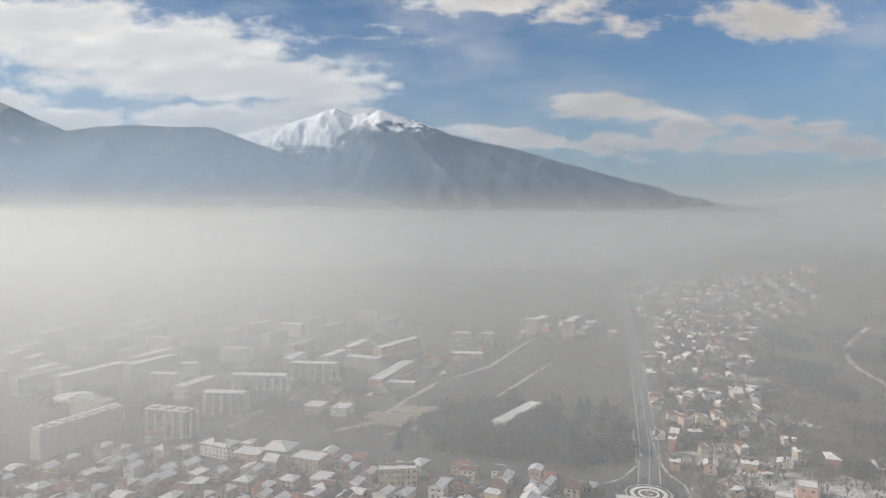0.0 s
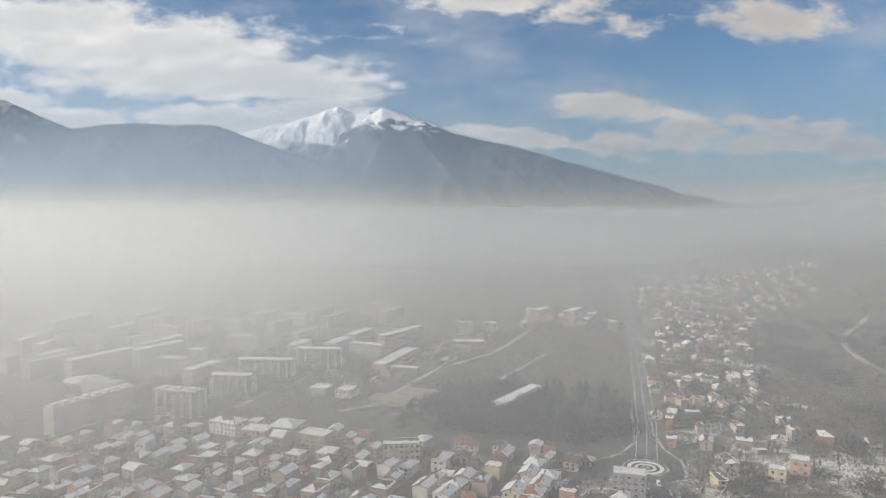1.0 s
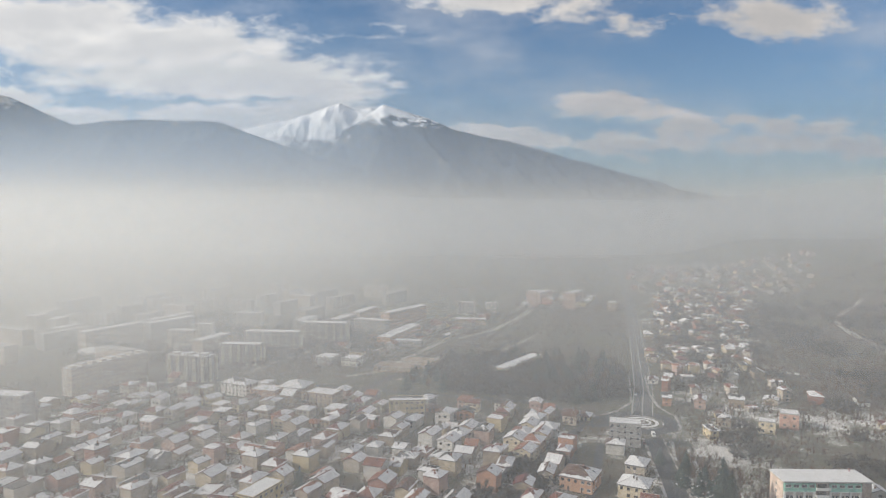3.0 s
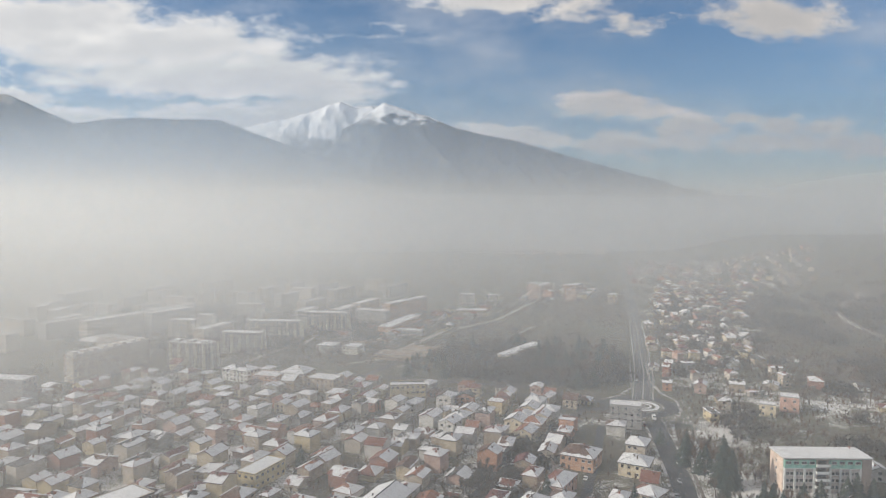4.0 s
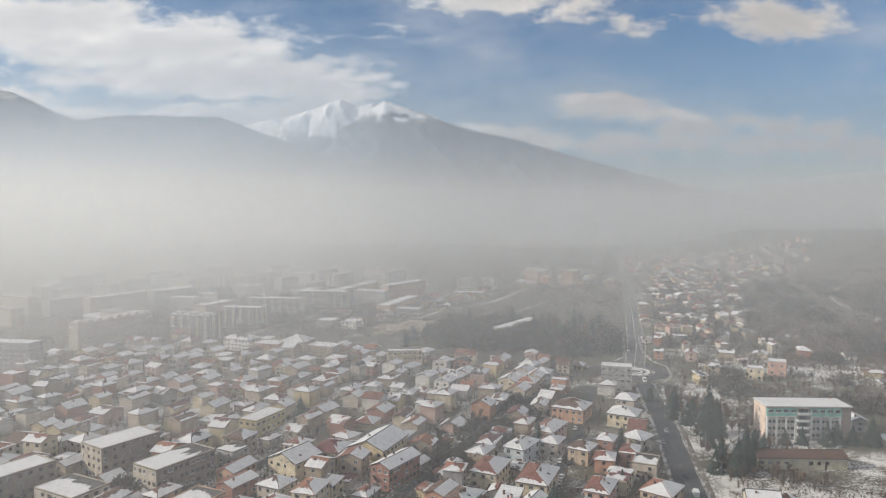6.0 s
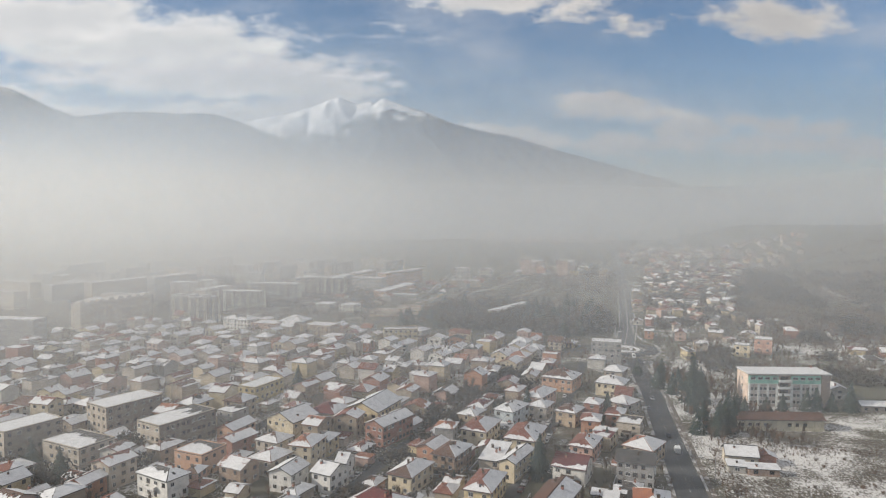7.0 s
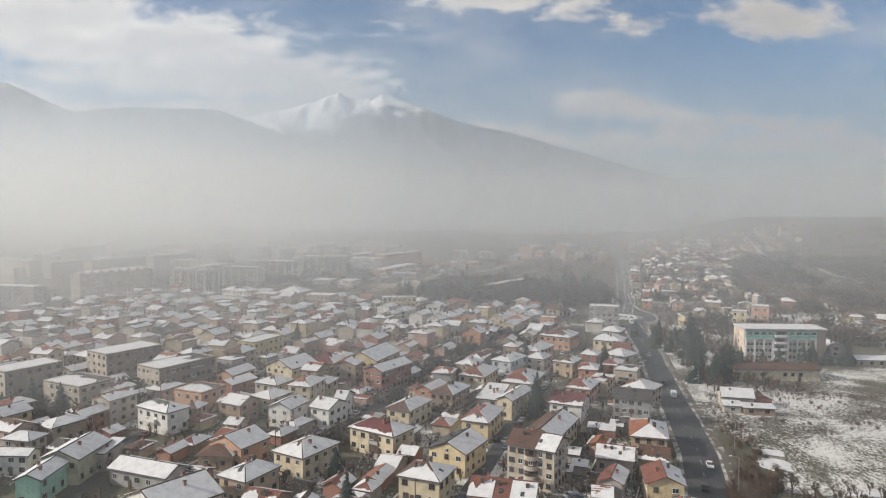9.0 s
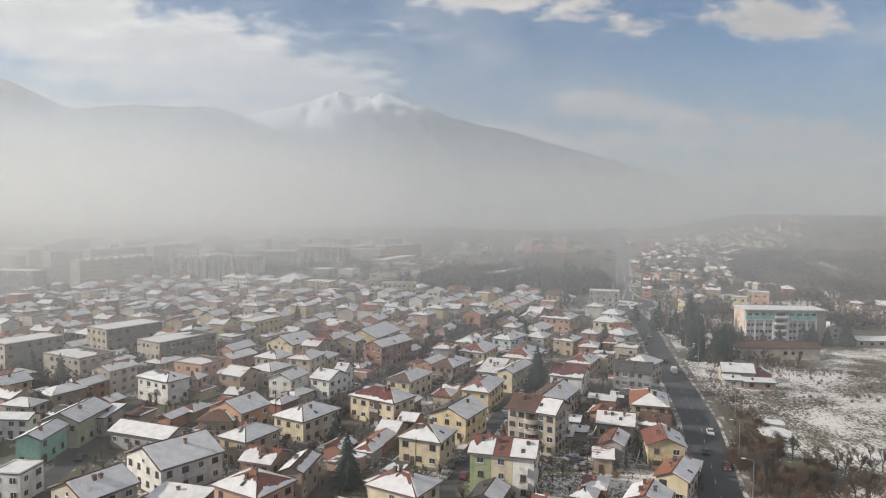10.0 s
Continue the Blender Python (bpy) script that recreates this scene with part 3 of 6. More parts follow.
            piece("railing", mesh_from("railing", v, f, [wall_mat]), bal, None, "rounded rendered parapet")
            piece("recess", boxes("recess", [(-1.7, 1.7, -0.05, 0.0, 0.1, high - 0.3)], [WOOD]), ob, pose(0.02 * w, -b, s * high), "flat dark panel for the shade behind a balcony")
    for side in balcony.replace("o", "").replace("c", ""):
        for s in range(1, storeys):
            z = s * high
            wide = min(4.2, w * 0.4)
            deep = 1.2
            turn = {"f": 0, "r": 90}[side]
            off = b if side == "f" else a
            bal = piece("balcony", boxes("balcony", [(-wide / 2, wide / 2, -deep, 0, -0.16, 0.0)], [CONCRETE]), ob, pose(0, 0, 0, 0, 0, turn) @ pose(rng.uniform(-0.1, 0.1) * w, -off, z))
            piece("railing", boxes("railing", [(-wide / 2, wide / 2, -deep, -deep + 0.06, 0, 0.95), (-wide / 2, -wide / 2 + 0.06, -deep + 0.06, 0, 0, 0.95), (wide / 2 - 0.06, wide / 2, -deep + 0.06, 0, 0, 0.95)], [wall_mat if rng.random() < 0.5 else WOOD]), bal)
    return ob


def block(x, y, heading, w, d, high, storeys, wall=(0.5, 0.47, 0.42), label="", pens=0, sides="fr", stripes=False, roof_snow=True, step=3.4, tan=None):
    """A flat-roofed block of flats or a hall; pens: little rooms on its roof."""
    rng = random.Random(int(x * 13 + y * 7) & 0xFFFF)
    TAKEN.append((x, y, 0.5 * min(w, d) + 3))
    if max(w, d) > 1.6 * min(w, d):
        k = int(max(w, d) / min(w, d)) + 1
        for i in range(k + 1):
            s = (i / k - 0.5) * max(w, d)
            dx, dy = (s, 0) if w > d else (0, s)
            c, n = math.cos(radians(-heading)), math.sin(radians(-heading))
            TAKEN.append((x + c * dx - n * dy, y + n * dx + c * dy, 0.6 * min(w, d)))
    z0 = hill(x, y)
    ob = thing("apartment_block" if storeys > 2 else "low_hall", x, y, heading, label or "hazy concrete apartment block with a snowy flat roof", "building", "flats of the town" if storeys > 2 else "", z0)
    a, b = w / 2, d / 2
    mat = paint(wall)
    piece("wall", boxes("wall", [(-a, a, -b, b, -1.0, high)], [mat]), ob)
    piece("parapet", boxes("parapet", [(-a - 0.1, a + 0.1, -b - 0.1, -b + 0.25, high, high + 0.6), (-a - 0.1, a + 0.1, b - 0.25, b + 0.1, high, high + 0.6), (-a - 0.1, -a + 0.25, -b + 0.25, b - 0.25, high, high + 0.6), (a - 0.25, a + 0.1, -b + 0.25, b - 0.25, high, high + 0.6)], [CONCRETE]), ob)
    roof = piece("roof", boxes("roof", [(-a + 0.25, a - 0.25, -b + 0.25, b - 0.25, high, high + 0.3)], [tan or (SNOW if roof_snow else CONCRETE)]), ob)
    for k in range(pens):
        s = (k + 0.5) / pens - 0.5
        px, py = (s * w, 0) if w > d else (0, s * d)
        pw, pd = (min(5.0, w / pens * 0.5), b * 0.9) if w > d else (a * 0.9, min(5.0, d / pens * 0.5))
        pen = piece("roof_room", boxes("roof_room", [(-pw / 2, pw / 2, -pd / 2, pd / 2, 0, 1.4)], [mat]), ob, pose(px, py, high + 0.3))
        piece("roof", boxes("roof", [(-pw / 2 - 0.2, pw / 2 + 0.2, -pd / 2 - 0.2, pd / 2 + 0.2, 1.4, 1.6)], [SNOW]), pen)
    hs = high / storeys
    for side in sides:
        span = w if side in "fb" else d
        n = max(1, int(span / step))
        for s in range(storeys):
            if y > 560:
                turn, off = {"f": (0, b), "r": (90, a), "l": (270, a)}[side]
                cells = [((k + 0.5) * span / n - span / 2, rng.random()) for k in range(n)]
                row = boxes("window_row", [(c - 0.8, c + 0.8, -0.06, 0.0, -0.75, 0.75) for c, q in cells if q > 0.1], [GLASS])
                piece("window_row", row, ob, pose(0, 0, 0, 0, 0, turn) @ pose(0, -off, (s + 0.55) * hs))
                continue
            for k in range(n):
                if rng.random() > 0.1:
                    put_window(ob, side, (k + 0.5) * span / n - span / 2, (s + 0.55) * hs, w, d, 1.5, 1.4, False)
        if stripes:
            for k in range(0, n, 2):
                along = (k + 1.0) * span / n - span / 2
                turn, off = {"f": (0, b), "r": (90, a), "l": (270, a)}[side]
                col = [(-0.9, 0.9, -1.1, 0.0, (s + 0.08) * hs, (s + 0.42) * hs) for s in range(storeys)]
                piece("balcony_stack", boxes("balcony_stack", col + [(-1.0, -0.9, -1.1, 0.0, 0.2, high - 0.3), (0.9, 1.0, -1.1, 0.0, 0.2, high - 0.3)], [paint((0.62, 0.57, 0.47))]), ob, pose(0, 0, 0, 0, 0, turn) @ pose(along, -off, 0))
    return ob


# ---- trees ----
def twig_colours(name, a, b):
    return surface(name, lambda t, o, p: mix(t, fbm(t, p, 0.9), a, b), 0.9)


BARK = twig_colours("bark", (0.075, 0.058, 0.045), (0.045, 0.036, 0.03))
TWIGS = twig_colours("bare_twigs", (0.115, 0.085, 0.062), (0.065, 0.05, 0.04))
RUSSET = twig_colours("russet_twigs", (0.15, 0.085, 0.05), (0.09, 0.058, 0.04))
NEEDLES = twig_colours("spruce_needles", (0.016, 0.030, 0.026), (0.030, 0.046, 0.036))


def limb(verts, faces, p, q, r0, r1, k=4):
    ax = (q - p).normalized()
    s = ax.cross(Vector((0.3, 0.8, 0.5))).normalized()
    t = ax.cross(s)
    n = len(verts)
    for c, r in ((p, r0), (q, r1)):
        verts += [c + (s * math.cos(2 * math.pi * i / k) + t * math.sin(2 * math.pi * i / k)) * r for i in range(k)]
    faces += [(n + i, n + (i + 1) % k, n + k + (i + 1) % k, n + k + i) for i in range(k)]


def bare_tree(seed, high, spread, twig_mat, depth=5, many=4, thin=0.024):
    rng = random.Random(seed)
    tv, tf, cv, cf = [], [], [], []

    def grow(p, way, length, r, level):
        q = p + way * length
        limb(*((tv, tf) if level < 2 else (cv, cf)), p, q, r, r * 0.62, 5 if level < 2 else 3)
        if level >= depth:
            return
        for i in range(many if level else many + 1):
            side = Vector((rng.uniform(-1, 1), rng.uniform(-1, 1), rng.uniform(-0.25, 0.75))) * spread
            w2 = (way + side).normalized()
            start = p.lerp(q, rng.uniform(0.45, 1.0)) if level else p.lerp(q, rng.uniform(0.5, 1.0))
            grow(start, w2, length * rng.uniform(0.5, 0.75), max(r * 0.55, thin), level + 1)
    grow(Vector((0, 0, -0.3)), Vector((0, 0, 1)), high * 0.36, high * 0.022, 0)
    ob = tagged(new("bare_tree"), "leafless winter tree with fine brown twigs", "tree", "bare trees of the town")
    piece("trunk", mesh_from("trunk", tv, tf, [BARK]), ob)
    piece("crown", mesh_from("crown", cv, cf, [twig_mat]), ob)
    return ob


def spruce(seed, high, wide, snowy=0.0):
    rng = random.Random(seed)
    tv, tf, cv, cf, slots = [], [], [], [], []
    limb(tv, tf, Vector((0, 0, -0.3)), Vector((0, 0, high * 0.98)), high * 0.018, 0.03, 6)
    z = high * 0.08
    while z < high * 0.985:
        f = z / high
        reach = wide * 1.3 * (1 - f) ** 0.8 * rng.uniform(0.8, 1.12)
        for k in range(max(7, int(18 * (1 - f)) + 4)):
            a = rng.uniform(0, 2 * math.pi)
            r = reach * rng.uniform(0.65, 1.1)
            out = Vector((math.cos(a), math.sin(a), 0))
            side = Vector((-math.sin(a), math.cos(a), 0))
            droop = rng.uniform(0.2, 0.5)
            for j in range(5):
                g = (j + 0.6) / 5
                c = out * (r * g) + Vector((0, 0, z - droop * r * g * g + rng.uniform(-0.1, 0.1)))
                s = 0.34 * r * (1.25 - 0.85 * g) + 0.14
                tip = out * 0.36 * r + Vector((0, 0, -0.16 * r * rng.uniform(0.5, 1.6)))
                n = len(cv)
                cv += [c - side * s, c + tip * 0.55 + Vector((0, 0, 0.10)), c + side * s, c + tip + Vector((0, 0, -0.15))]
                cf += [(n, n + 1, n + 3), (n + 1, n + 2, n + 3)]
                slots += [1 if rng.random() < snowy else 0] * 2
        z += high * rng.uniform(0.024, 0.038)
    ob = tagged(new("spruce"), "dark green spruce with drooping branches", "tree", "conifers of the town")
    piece("trunk", mesh_from("trunk", tv, tf, [BARK]), ob)
    piece("crown", mesh_from("crown", cv, cf, [NEEDLES, SNOW], slots), ob)
    return ob


def bush(seed, size, mat):
    rng = random.Random(seed)
    v, f = [], []
    for k in range(70):
        a, r = rng.uniform(0, 6.28), size * math.sqrt(rng.random()) * 0.35
        p = Vector((math.cos(a) * r, math.sin(a) * r, -0.1))
        for s in range(2):
            q = p + Vector((rng.uniform(-0.5, 0.5), rng.uniform(-0.5, 0.5), rng.uniform(0.4, 0.8))) * size * 0.55
            limb(v, f, p, q, 0.035, 0.015, 3)
            for j in range(3):
                e = q + Vector((rng.uniform(-1, 1), rng.uniform(-1, 1), rng.uniform(-0.1, 0.8))) * size * 0.22
                limb(v, f, p.lerp(q, rng.uniform(0.5, 1)), e, 0.018, 0.008, 3)
            p = q
    return tagged(new("bush", mesh_from("bush", v, f, [mat])), "tangled leafless brown winter shrub", "bush", "shrubs of the town")


BARE = [bare_tree(3, 9.0, 0.62, TWIGS), bare_tree(8, 12.0, 0.55, TWIGS), bare_tree(12, 10.0, 0.7, RUSSET), bare_tree(21, 14.0, 0.42, TWIGS)]
SPRUCE = [spruce(1, 13.0, 3.4), spruce(2, 10.0, 2.8, 0.02), spruce(5, 16.0, 3.8)]
BUSH = [bush(1, 3.0, TWIGS), bush(2, 2.4, RUSSET), bush(4, 3.6, RUSSET)]
USED = set()


def plant(kinds, k, x, y, scale, turn):
    """A copy of one of the kinds; the first use takes the model itself."""
    ob = kinds[k % len(kinds)]
    m = pose(x, y, hill(x, y), 0, 0, turn) @ Matrix.Diagonal((scale, scale, scale * (0.9 + 0.2 * ((k * 7) % 5) / 5), 1))
    if ob in USED:
        made = copy_thing(ob, pose(0, 0, 0))
    else:
        USED.add(ob)
        made = ob
    made.matrix_basis = m
    return made


# ---- vehicles ----
RUBBER = surface("tyre_rubber", lambda t, o, p: mix(t, fbm(t, p, 5.0), (0.015, 0.015, 0.016), (0.03, 0.03, 0.03)), 0.8)


def car_paint(rgb):
    return surface("car_paint", lambda t, o, p: mix(t, fbm(t, p, 1.2), rgb, tuple(x * 0.7 for x in rgb)), 0.3)


def loft(sections):
    """Closed mesh through rings of equal length."""
    k = len(sections[0])
    verts = [v for s in sections for v in s]
    faces = [(i * k + j, i * k + (j + 1) % k, (i + 1) * k + (j + 1) % k, (i + 1) * k + j) for i in range(len(sections) - 1) for j in range(k)]
    return verts, faces + [tuple(reversed(range(k))), tuple(range((len(sections) - 1) * k, len(sections) * k))]


def car(name, rgb, label, length=4.2, wide=1.75, van=False):
    ob = tagged(new(name), label, "van" if van else "car", "vehicles of the town")
    L, a = length / 2, wide / 2
    if van:
        prof = [(-L, 0.5, 2.1), (-L + 0.1, 0.35, 2.3), (L * 0.35, 0.35, 2.3), (L * 0.62, 0.35, 1.5), (L * 0.97, 0.35, 1.1), (L, 0.5, 0.8)]
    else:
        prof = [(-L, 0.5, 0.85), (-L + 0.12, 0.3, 0.98), (-L * 0.55, 0.28, 1.0), (L * 0.3, 0.28, 0.98), (L * 0.9, 0.3, 0.82), (L, 0.45, 0.62)]
    ring = lambda y, z0, z1: [(-a * 0.92, y, z0), (a * 0.92, y, z0), (a, y, (z0 + z1) / 2), (a * 0.9, y, z1), (-a * 0.9, y, z1), (-a, y, (z0 + z1) / 2)]
    v, f = loft([ring(*p) for p in prof])
    bodyp = piece("body", mesh_from("body", v, f, [car_paint(rgb)]), ob)
    if van:
        piece("windscreen", mesh_from("windscreen", [(-a * 0.8, L * 0.37, 2.24), (a * 0.8, L * 0.37, 2.24), (a * 0.82, L * 0.63, 1.52), (-a * 0.82, L * 0.63, 1.52)], [(0, 3, 2, 1)], [GLASS]), bodyp)
    else:
        cab = lambda y, z, k: [(-a * k, y, 0.95), (a * k, y, 0.95), (a * k * 0.86, y, z), (-a * k * 0.86, y, z)]
        v, f = loft([cab(-L * 0.78, 1.0, 0.86), cab(-L * 0.5, 1.42, 0.9), cab(L * 0.06, 1.45, 0.9), cab(L * 0.42, 1.0, 0.86)])
        piece("cabin_glass", mesh_from("cabin_glass", v, f, [GLASS]), ob)
        piece("roof", boxes("roof", [(-a * 0.74, a * 0.74, -L * 0.5, L * 0.06, 1.42, 1.49)], [car_paint(rgb)]), ob)
    for sx in (-1, 1):
        for sy in (-0.62, 0.62):
            ringw = [[(sx * a * e, sy * L + 0.31 * math.cos(q * math.pi / 5), 0.31 + 0.31 * math.sin(q * math.pi / 5)) for q in range(10)] for e in (0.82, 1.02)]
            v, f = loft(ringw)
            piece("wheel", mesh_from("wheel", v, f, [RUBBER]), ob)
        piece("headlight", boxes("headlight", [(sx * a * 0.62 - 0.16, sx * a * 0.62 + 0.16, L - 0.10, L - 0.02 + 0.04, 0.55, 0.68)], [WHITE]), ob)
    return ob


CARS = [car("car", (0.75, 0.75, 0.74), "white hatchback car on grey asphalt"), car("car", (0.03, 0.032, 0.038), "dark saloon car on grey asphalt", 4.5), car("car", (0.14, 0.02, 0.025), "dark red car on grey asphalt"),
        car("car", (0.28, 0.29, 0.31), "silver grey car parked by houses", 4.4), car("van", (0.78, 0.78, 0.76), "white delivery van on the road", 5.2, 2.0, True), car("car", (0.05, 0.09, 0.17), "dark blue car parked by houses")]


def park(k, x, y, heading):
    return plant(CARS, k, x, y, 1.0, -heading)


def lamp_post(x, y, heading, high=9.0):
    ob = thing("street_lamp", x, y, heading, "slim grey street lamp beside the road", "street lamp", "lamps along the road", hill(x, y))
    v, f = [], []
    limb(v, f, Vector((0, 0, -0.2)), Vector((0, 0, high)), 0.11, 0.07, 8)
    piece("pole", mesh_from("pole", v, f, [STEEL]), ob)
    v, f = [], []
    limb(v, f, Vector((0, 0, high - 0.05)), Vector((-1.7, 0, high + 0.35)), 0.06, 0.05, 6)
    arm = piece("arm", mesh_from("arm", v, f, [STEEL]), ob)
    piece("lamp_head", boxes("lamp_head", [(-2.4, -1.6, -0.16, 0.16, high + 0.28, high + 0.42)], [WHITE]), arm)
    return ob


def wood_pole(x, y, high=8.0):
    ob = thing("utility_pole", x, y, 0, "dark wooden utility pole among the houses", "pole", "utility poles", hill(x, y))
    v, f = [], []
    limb(v, f, Vector((0, 0, -0.2)), Vector((0, 0, high)), 0.14, 0.10, 7)
    piece("pole", mesh_from("pole", v, f, [WOOD]), ob)
    piece("crossarm", boxes("crossarm", [(-0.9, 0.9, -0.06, 0.06, high - 0.7, high - 0.55)], [WOOD]), ob)


def strip(name, line, wide, z, mat, label, kind="structure", rise=0.0, category="road"):
    """A ribbon of ground cover along a line of places."""
    pts = [Vector((px, py, 0)) for px, py in line]
    dense = []
    for p, q in zip(pts, pts[1:]):
        n = max(1, int((q - p).length / 12))
        dense += [p.lerp(q, i / n) for i in range(n)]
    dense.append(pts[-1])
    verts, faces = [], []
    for i, p in enumerate(dense):
        d = (dense[min(i + 1, len(dense) - 1)] - dense[max(i - 1, 0)]).normalized()
        s = Vector((d.y, -d.x, 0))
        for k in (-0.5, 0.5):
            e = p + s * wide * k
            verts.append((e.x, e.y, hill(e.x, e.y) + z))
        for k in (-0.5, 0.5):
            e = p + s * wide * k
            verts.append((e.x, e.y, hill(e.x, e.y) - 0.3))
    for i in range(len(dense) - 1):
        n = 4 * i
        faces += [(n, n + 1, n + 5, n + 4), (n, n + 4, n + 6, n + 2), (n + 1, n + 3, n + 7, n + 5)]
    ob = new(name, mesh_from(name, verts, faces, [mat]))
    return tagged(ob, label, category, kind=kind)

# ---- the houses, street by street ----
house(-32.9, 121.7, 31.2, 10.1, 13.8, 6.2, "hip", (0.62, 0.53, 0.38), "brown", "msss", 3, 2, "cream two-storey house with a snow-covered hipped roof")
house(-14.3, 137.2, 33.0, 15.5, 9.9, 6.6, "hip", (0.62, 0.53, 0.38), "maroon", "lsbl", 3, 2, "broad cream house with a dark red metal roof half under snow", balcony="o")
house(-0.5, 105.3, 22.2, 10.4, 9.9, 6.2, "hip", (0.62, 0.53, 0.38), "brown", "mssb", 3, 2, "square cream house with snow sliding off its hipped roof")
house(-4.5, 75.9, 30.8, 11.3, 8.7, 6.0, "hip", (0.62, 0.53, 0.38), "red", "mssb", 3, 2, "cream house with a brick-red ridge showing through roof snow")
house(7.3, 124.5, 27.8, 10.6, 12.9, 6.3, "gy", (0.64, 0.52, 0.32), "dark", "xsxb", 3, 2, "yellow gabled house with a dark half-bare roof")
house(15.6, 152.6, 20.7, 8.2, 16.5, 6.0, "hip", (0.64, 0.52, 0.32), "red", "mssb", 3, 2, "yellow house with red tiles bare on the sunny side")
house(17.0, 208.0, 23.4, 10.0, 16.5, 6.0, "hip", (0.62, 0.53, 0.38), "red", "lssb", 3, 2, "cream house with a red hipped roof edged in snow")
house(-7.8, 162.8, 26.5, 8.1, 14.9, 6.0, "hip", (0.62, 0.53, 0.38), "brown", "bsss", 3, 2, "pale cream house with a brown and white hipped roof")
house(5.6, 176.4, 27.0, 8.3, 13.8, 7.4, "hip", (0.3, 0.21, 0.15), "brown", "bssb", 3, 3, "brown three-storey house with timber balconies", balcony="f")
house(27.6, 115.4, 28.3, 12.4, 10.7, 10.2, "gx", (0.47, 0.41, 0.34), "brown", "hsss", 3, 4, "four-storey beige apartment house with rounded balconies and brown roof", balcony="c")
house(20.6, 179.3, 20.6, 7.1, 14.8, 5.0, "mono", (0.47, 0.41, 0.34), "dark", "sxxx", 3, 2, "small house with a white snow-covered lean-to roof")
house(27.4, 173.7, 29.1, 5.3, 16.6, 6.5, "gy", (0.62, 0.53, 0.38), "dark", "xsxs", 3, 2, "narrow cream gabled house with a snowy roof")
house(33.4, 199.3, 21.9, 11.1, 18.6, 6.0, "hip", (0.62, 0.53, 0.38), "red", "lssb", 3, 2, "cream house with a worn red roof and snowy far slope")
house(31.1, 231.7, 32.4, 8.6, 14.8, 6.2, "hip", (0.52, 0.57, 0.6), "dark", "msss", 3, 2, "pale blue house under a snowy roof")
house(46.0, 255.3, 31.3, 9.2, 17.3, 6.0, "hip", (0.55, 0.34, 0.27), "red", "mssb", 2, 2, "pink house with a red hipped roof")
house(61.4, 286.7, 27.7, 15.5, 15.2, 6.4, "hip", (0.5, 0.3, 0.2), "brown", "lmsb", 3, 2, "orange two-storey house with a brown hipped roof")
house(55.4, 229.6, 32.2, 8.5, 10.4, 6.0, "hip", (0.45, 0.35, 0.25), "brown", "lmsb", 2, 2, "tan house with a brown roof")
house(54.0, 190.2, 26.1, 8.2, 13.4, 5.8, "hip", (0.55, 0.34, 0.27), "red", "lssb", 3, 2, "pinkish house with a red roof edged in snow")
house(45.5, 169.6, 24.0, 10.5, 11.6, 5.8, "gx", (0.72, 0.7, 0.66), "maroon", "lsss", 3, 2, "white house with a maroon roof and open balcony", balcony="f")
house(35.1, 141.8, 26.4, 9.6, 20.8, 5.8, "gy", (0.62, 0.53, 0.38), "brown", "xsxb", 3, 2, "cream house with a dark brown gabled roof")
house(84.5, 277.1, 26.7, 13.2, 12.6, 6.0, "hip", (0.62, 0.53, 0.38), "dark", "ssss", 3, 2, "cream house under an unbroken white roof")
house(92.4, 302.2, 27.8, 9.3, 12.1, 6.0, "hip", (0.47, 0.41, 0.34), "dark", "ssss", 2, 2, "beige house under a white roof")
house(80.8, 242.8, 42.4, 10.5, 10.6, 6.0, "hip", (0.47, 0.41, 0.34), "red", "sssb", 2, 2, "beige house with one red slope bare")
house(76.4, 213.8, 23.6, 9.0, 11.3, 6.4, "flat", (0.47, 0.41, 0.34), "dark", "mxxx", 2, 2, "beige house with a dark flat-topped roof", balcony="f")
house(74.7, 188.7, 37.6, 10.5, 12.5, 5.6, "hip", (0.45, 0.35, 0.25), "orange", "sssb", 2, 2, "tan house with orange tiles on its sunny slope")
house(65.9, 167.1, 19.8, 11.7, 9.5, 8.2, "gx", (0.34, 0.33, 0.32), "dark", "bsss", 3, 3, "grey three-storey rendered house with a dark roof")
house(63.4, 141.2, 14.6, 9.8, 14.6, 5.2, "hip", (0.45, 0.35, 0.25), "orange", "sssb", 3, 2, "low tan house with a steep orange tiled roof")
house(49.5, 123.4, 17.4, 9.3, 9.3, 4.4, "gx", (0.47, 0.41, 0.34), "red", "ssss", 3, 1, "low garage house with a flat white roof")
house(59.7, 122.6, 22.2, 7.1, 9.2, 4.4, "gx", (0.5, 0.4, 0.2), "brown", "lsss", 3, 1, "low mustard house with a brown roof")
house(56.1, 104.7, 9.4, 8.3, 10.2, 5.6, "gy", (0.64, 0.52, 0.32), "red", "xsxb", 3, 2, "yellow gabled house with red tiles beside the road")
house(53.5, 87.0, 31.1, 6.5, 10.1, 4.6, "gy", (0.62, 0.53, 0.38), "orange", "xsxb", 3, 2, "cream gabled house with orange and snow-white slopes")
house(43.5, 73.7, 28.2, 7.2, 7.5, 4.8, "gy", (0.62, 0.53, 0.38), "orange", "xsxm", 3, 2, "low house with an orange and white gabled roof")
house(40.6, 100.1, 11.7, 4.1, 6.0, 3.6, "gx", (0.45, 0.35, 0.25), "red", "psss", 3, 1, "small shed with snow-striped red tiles")
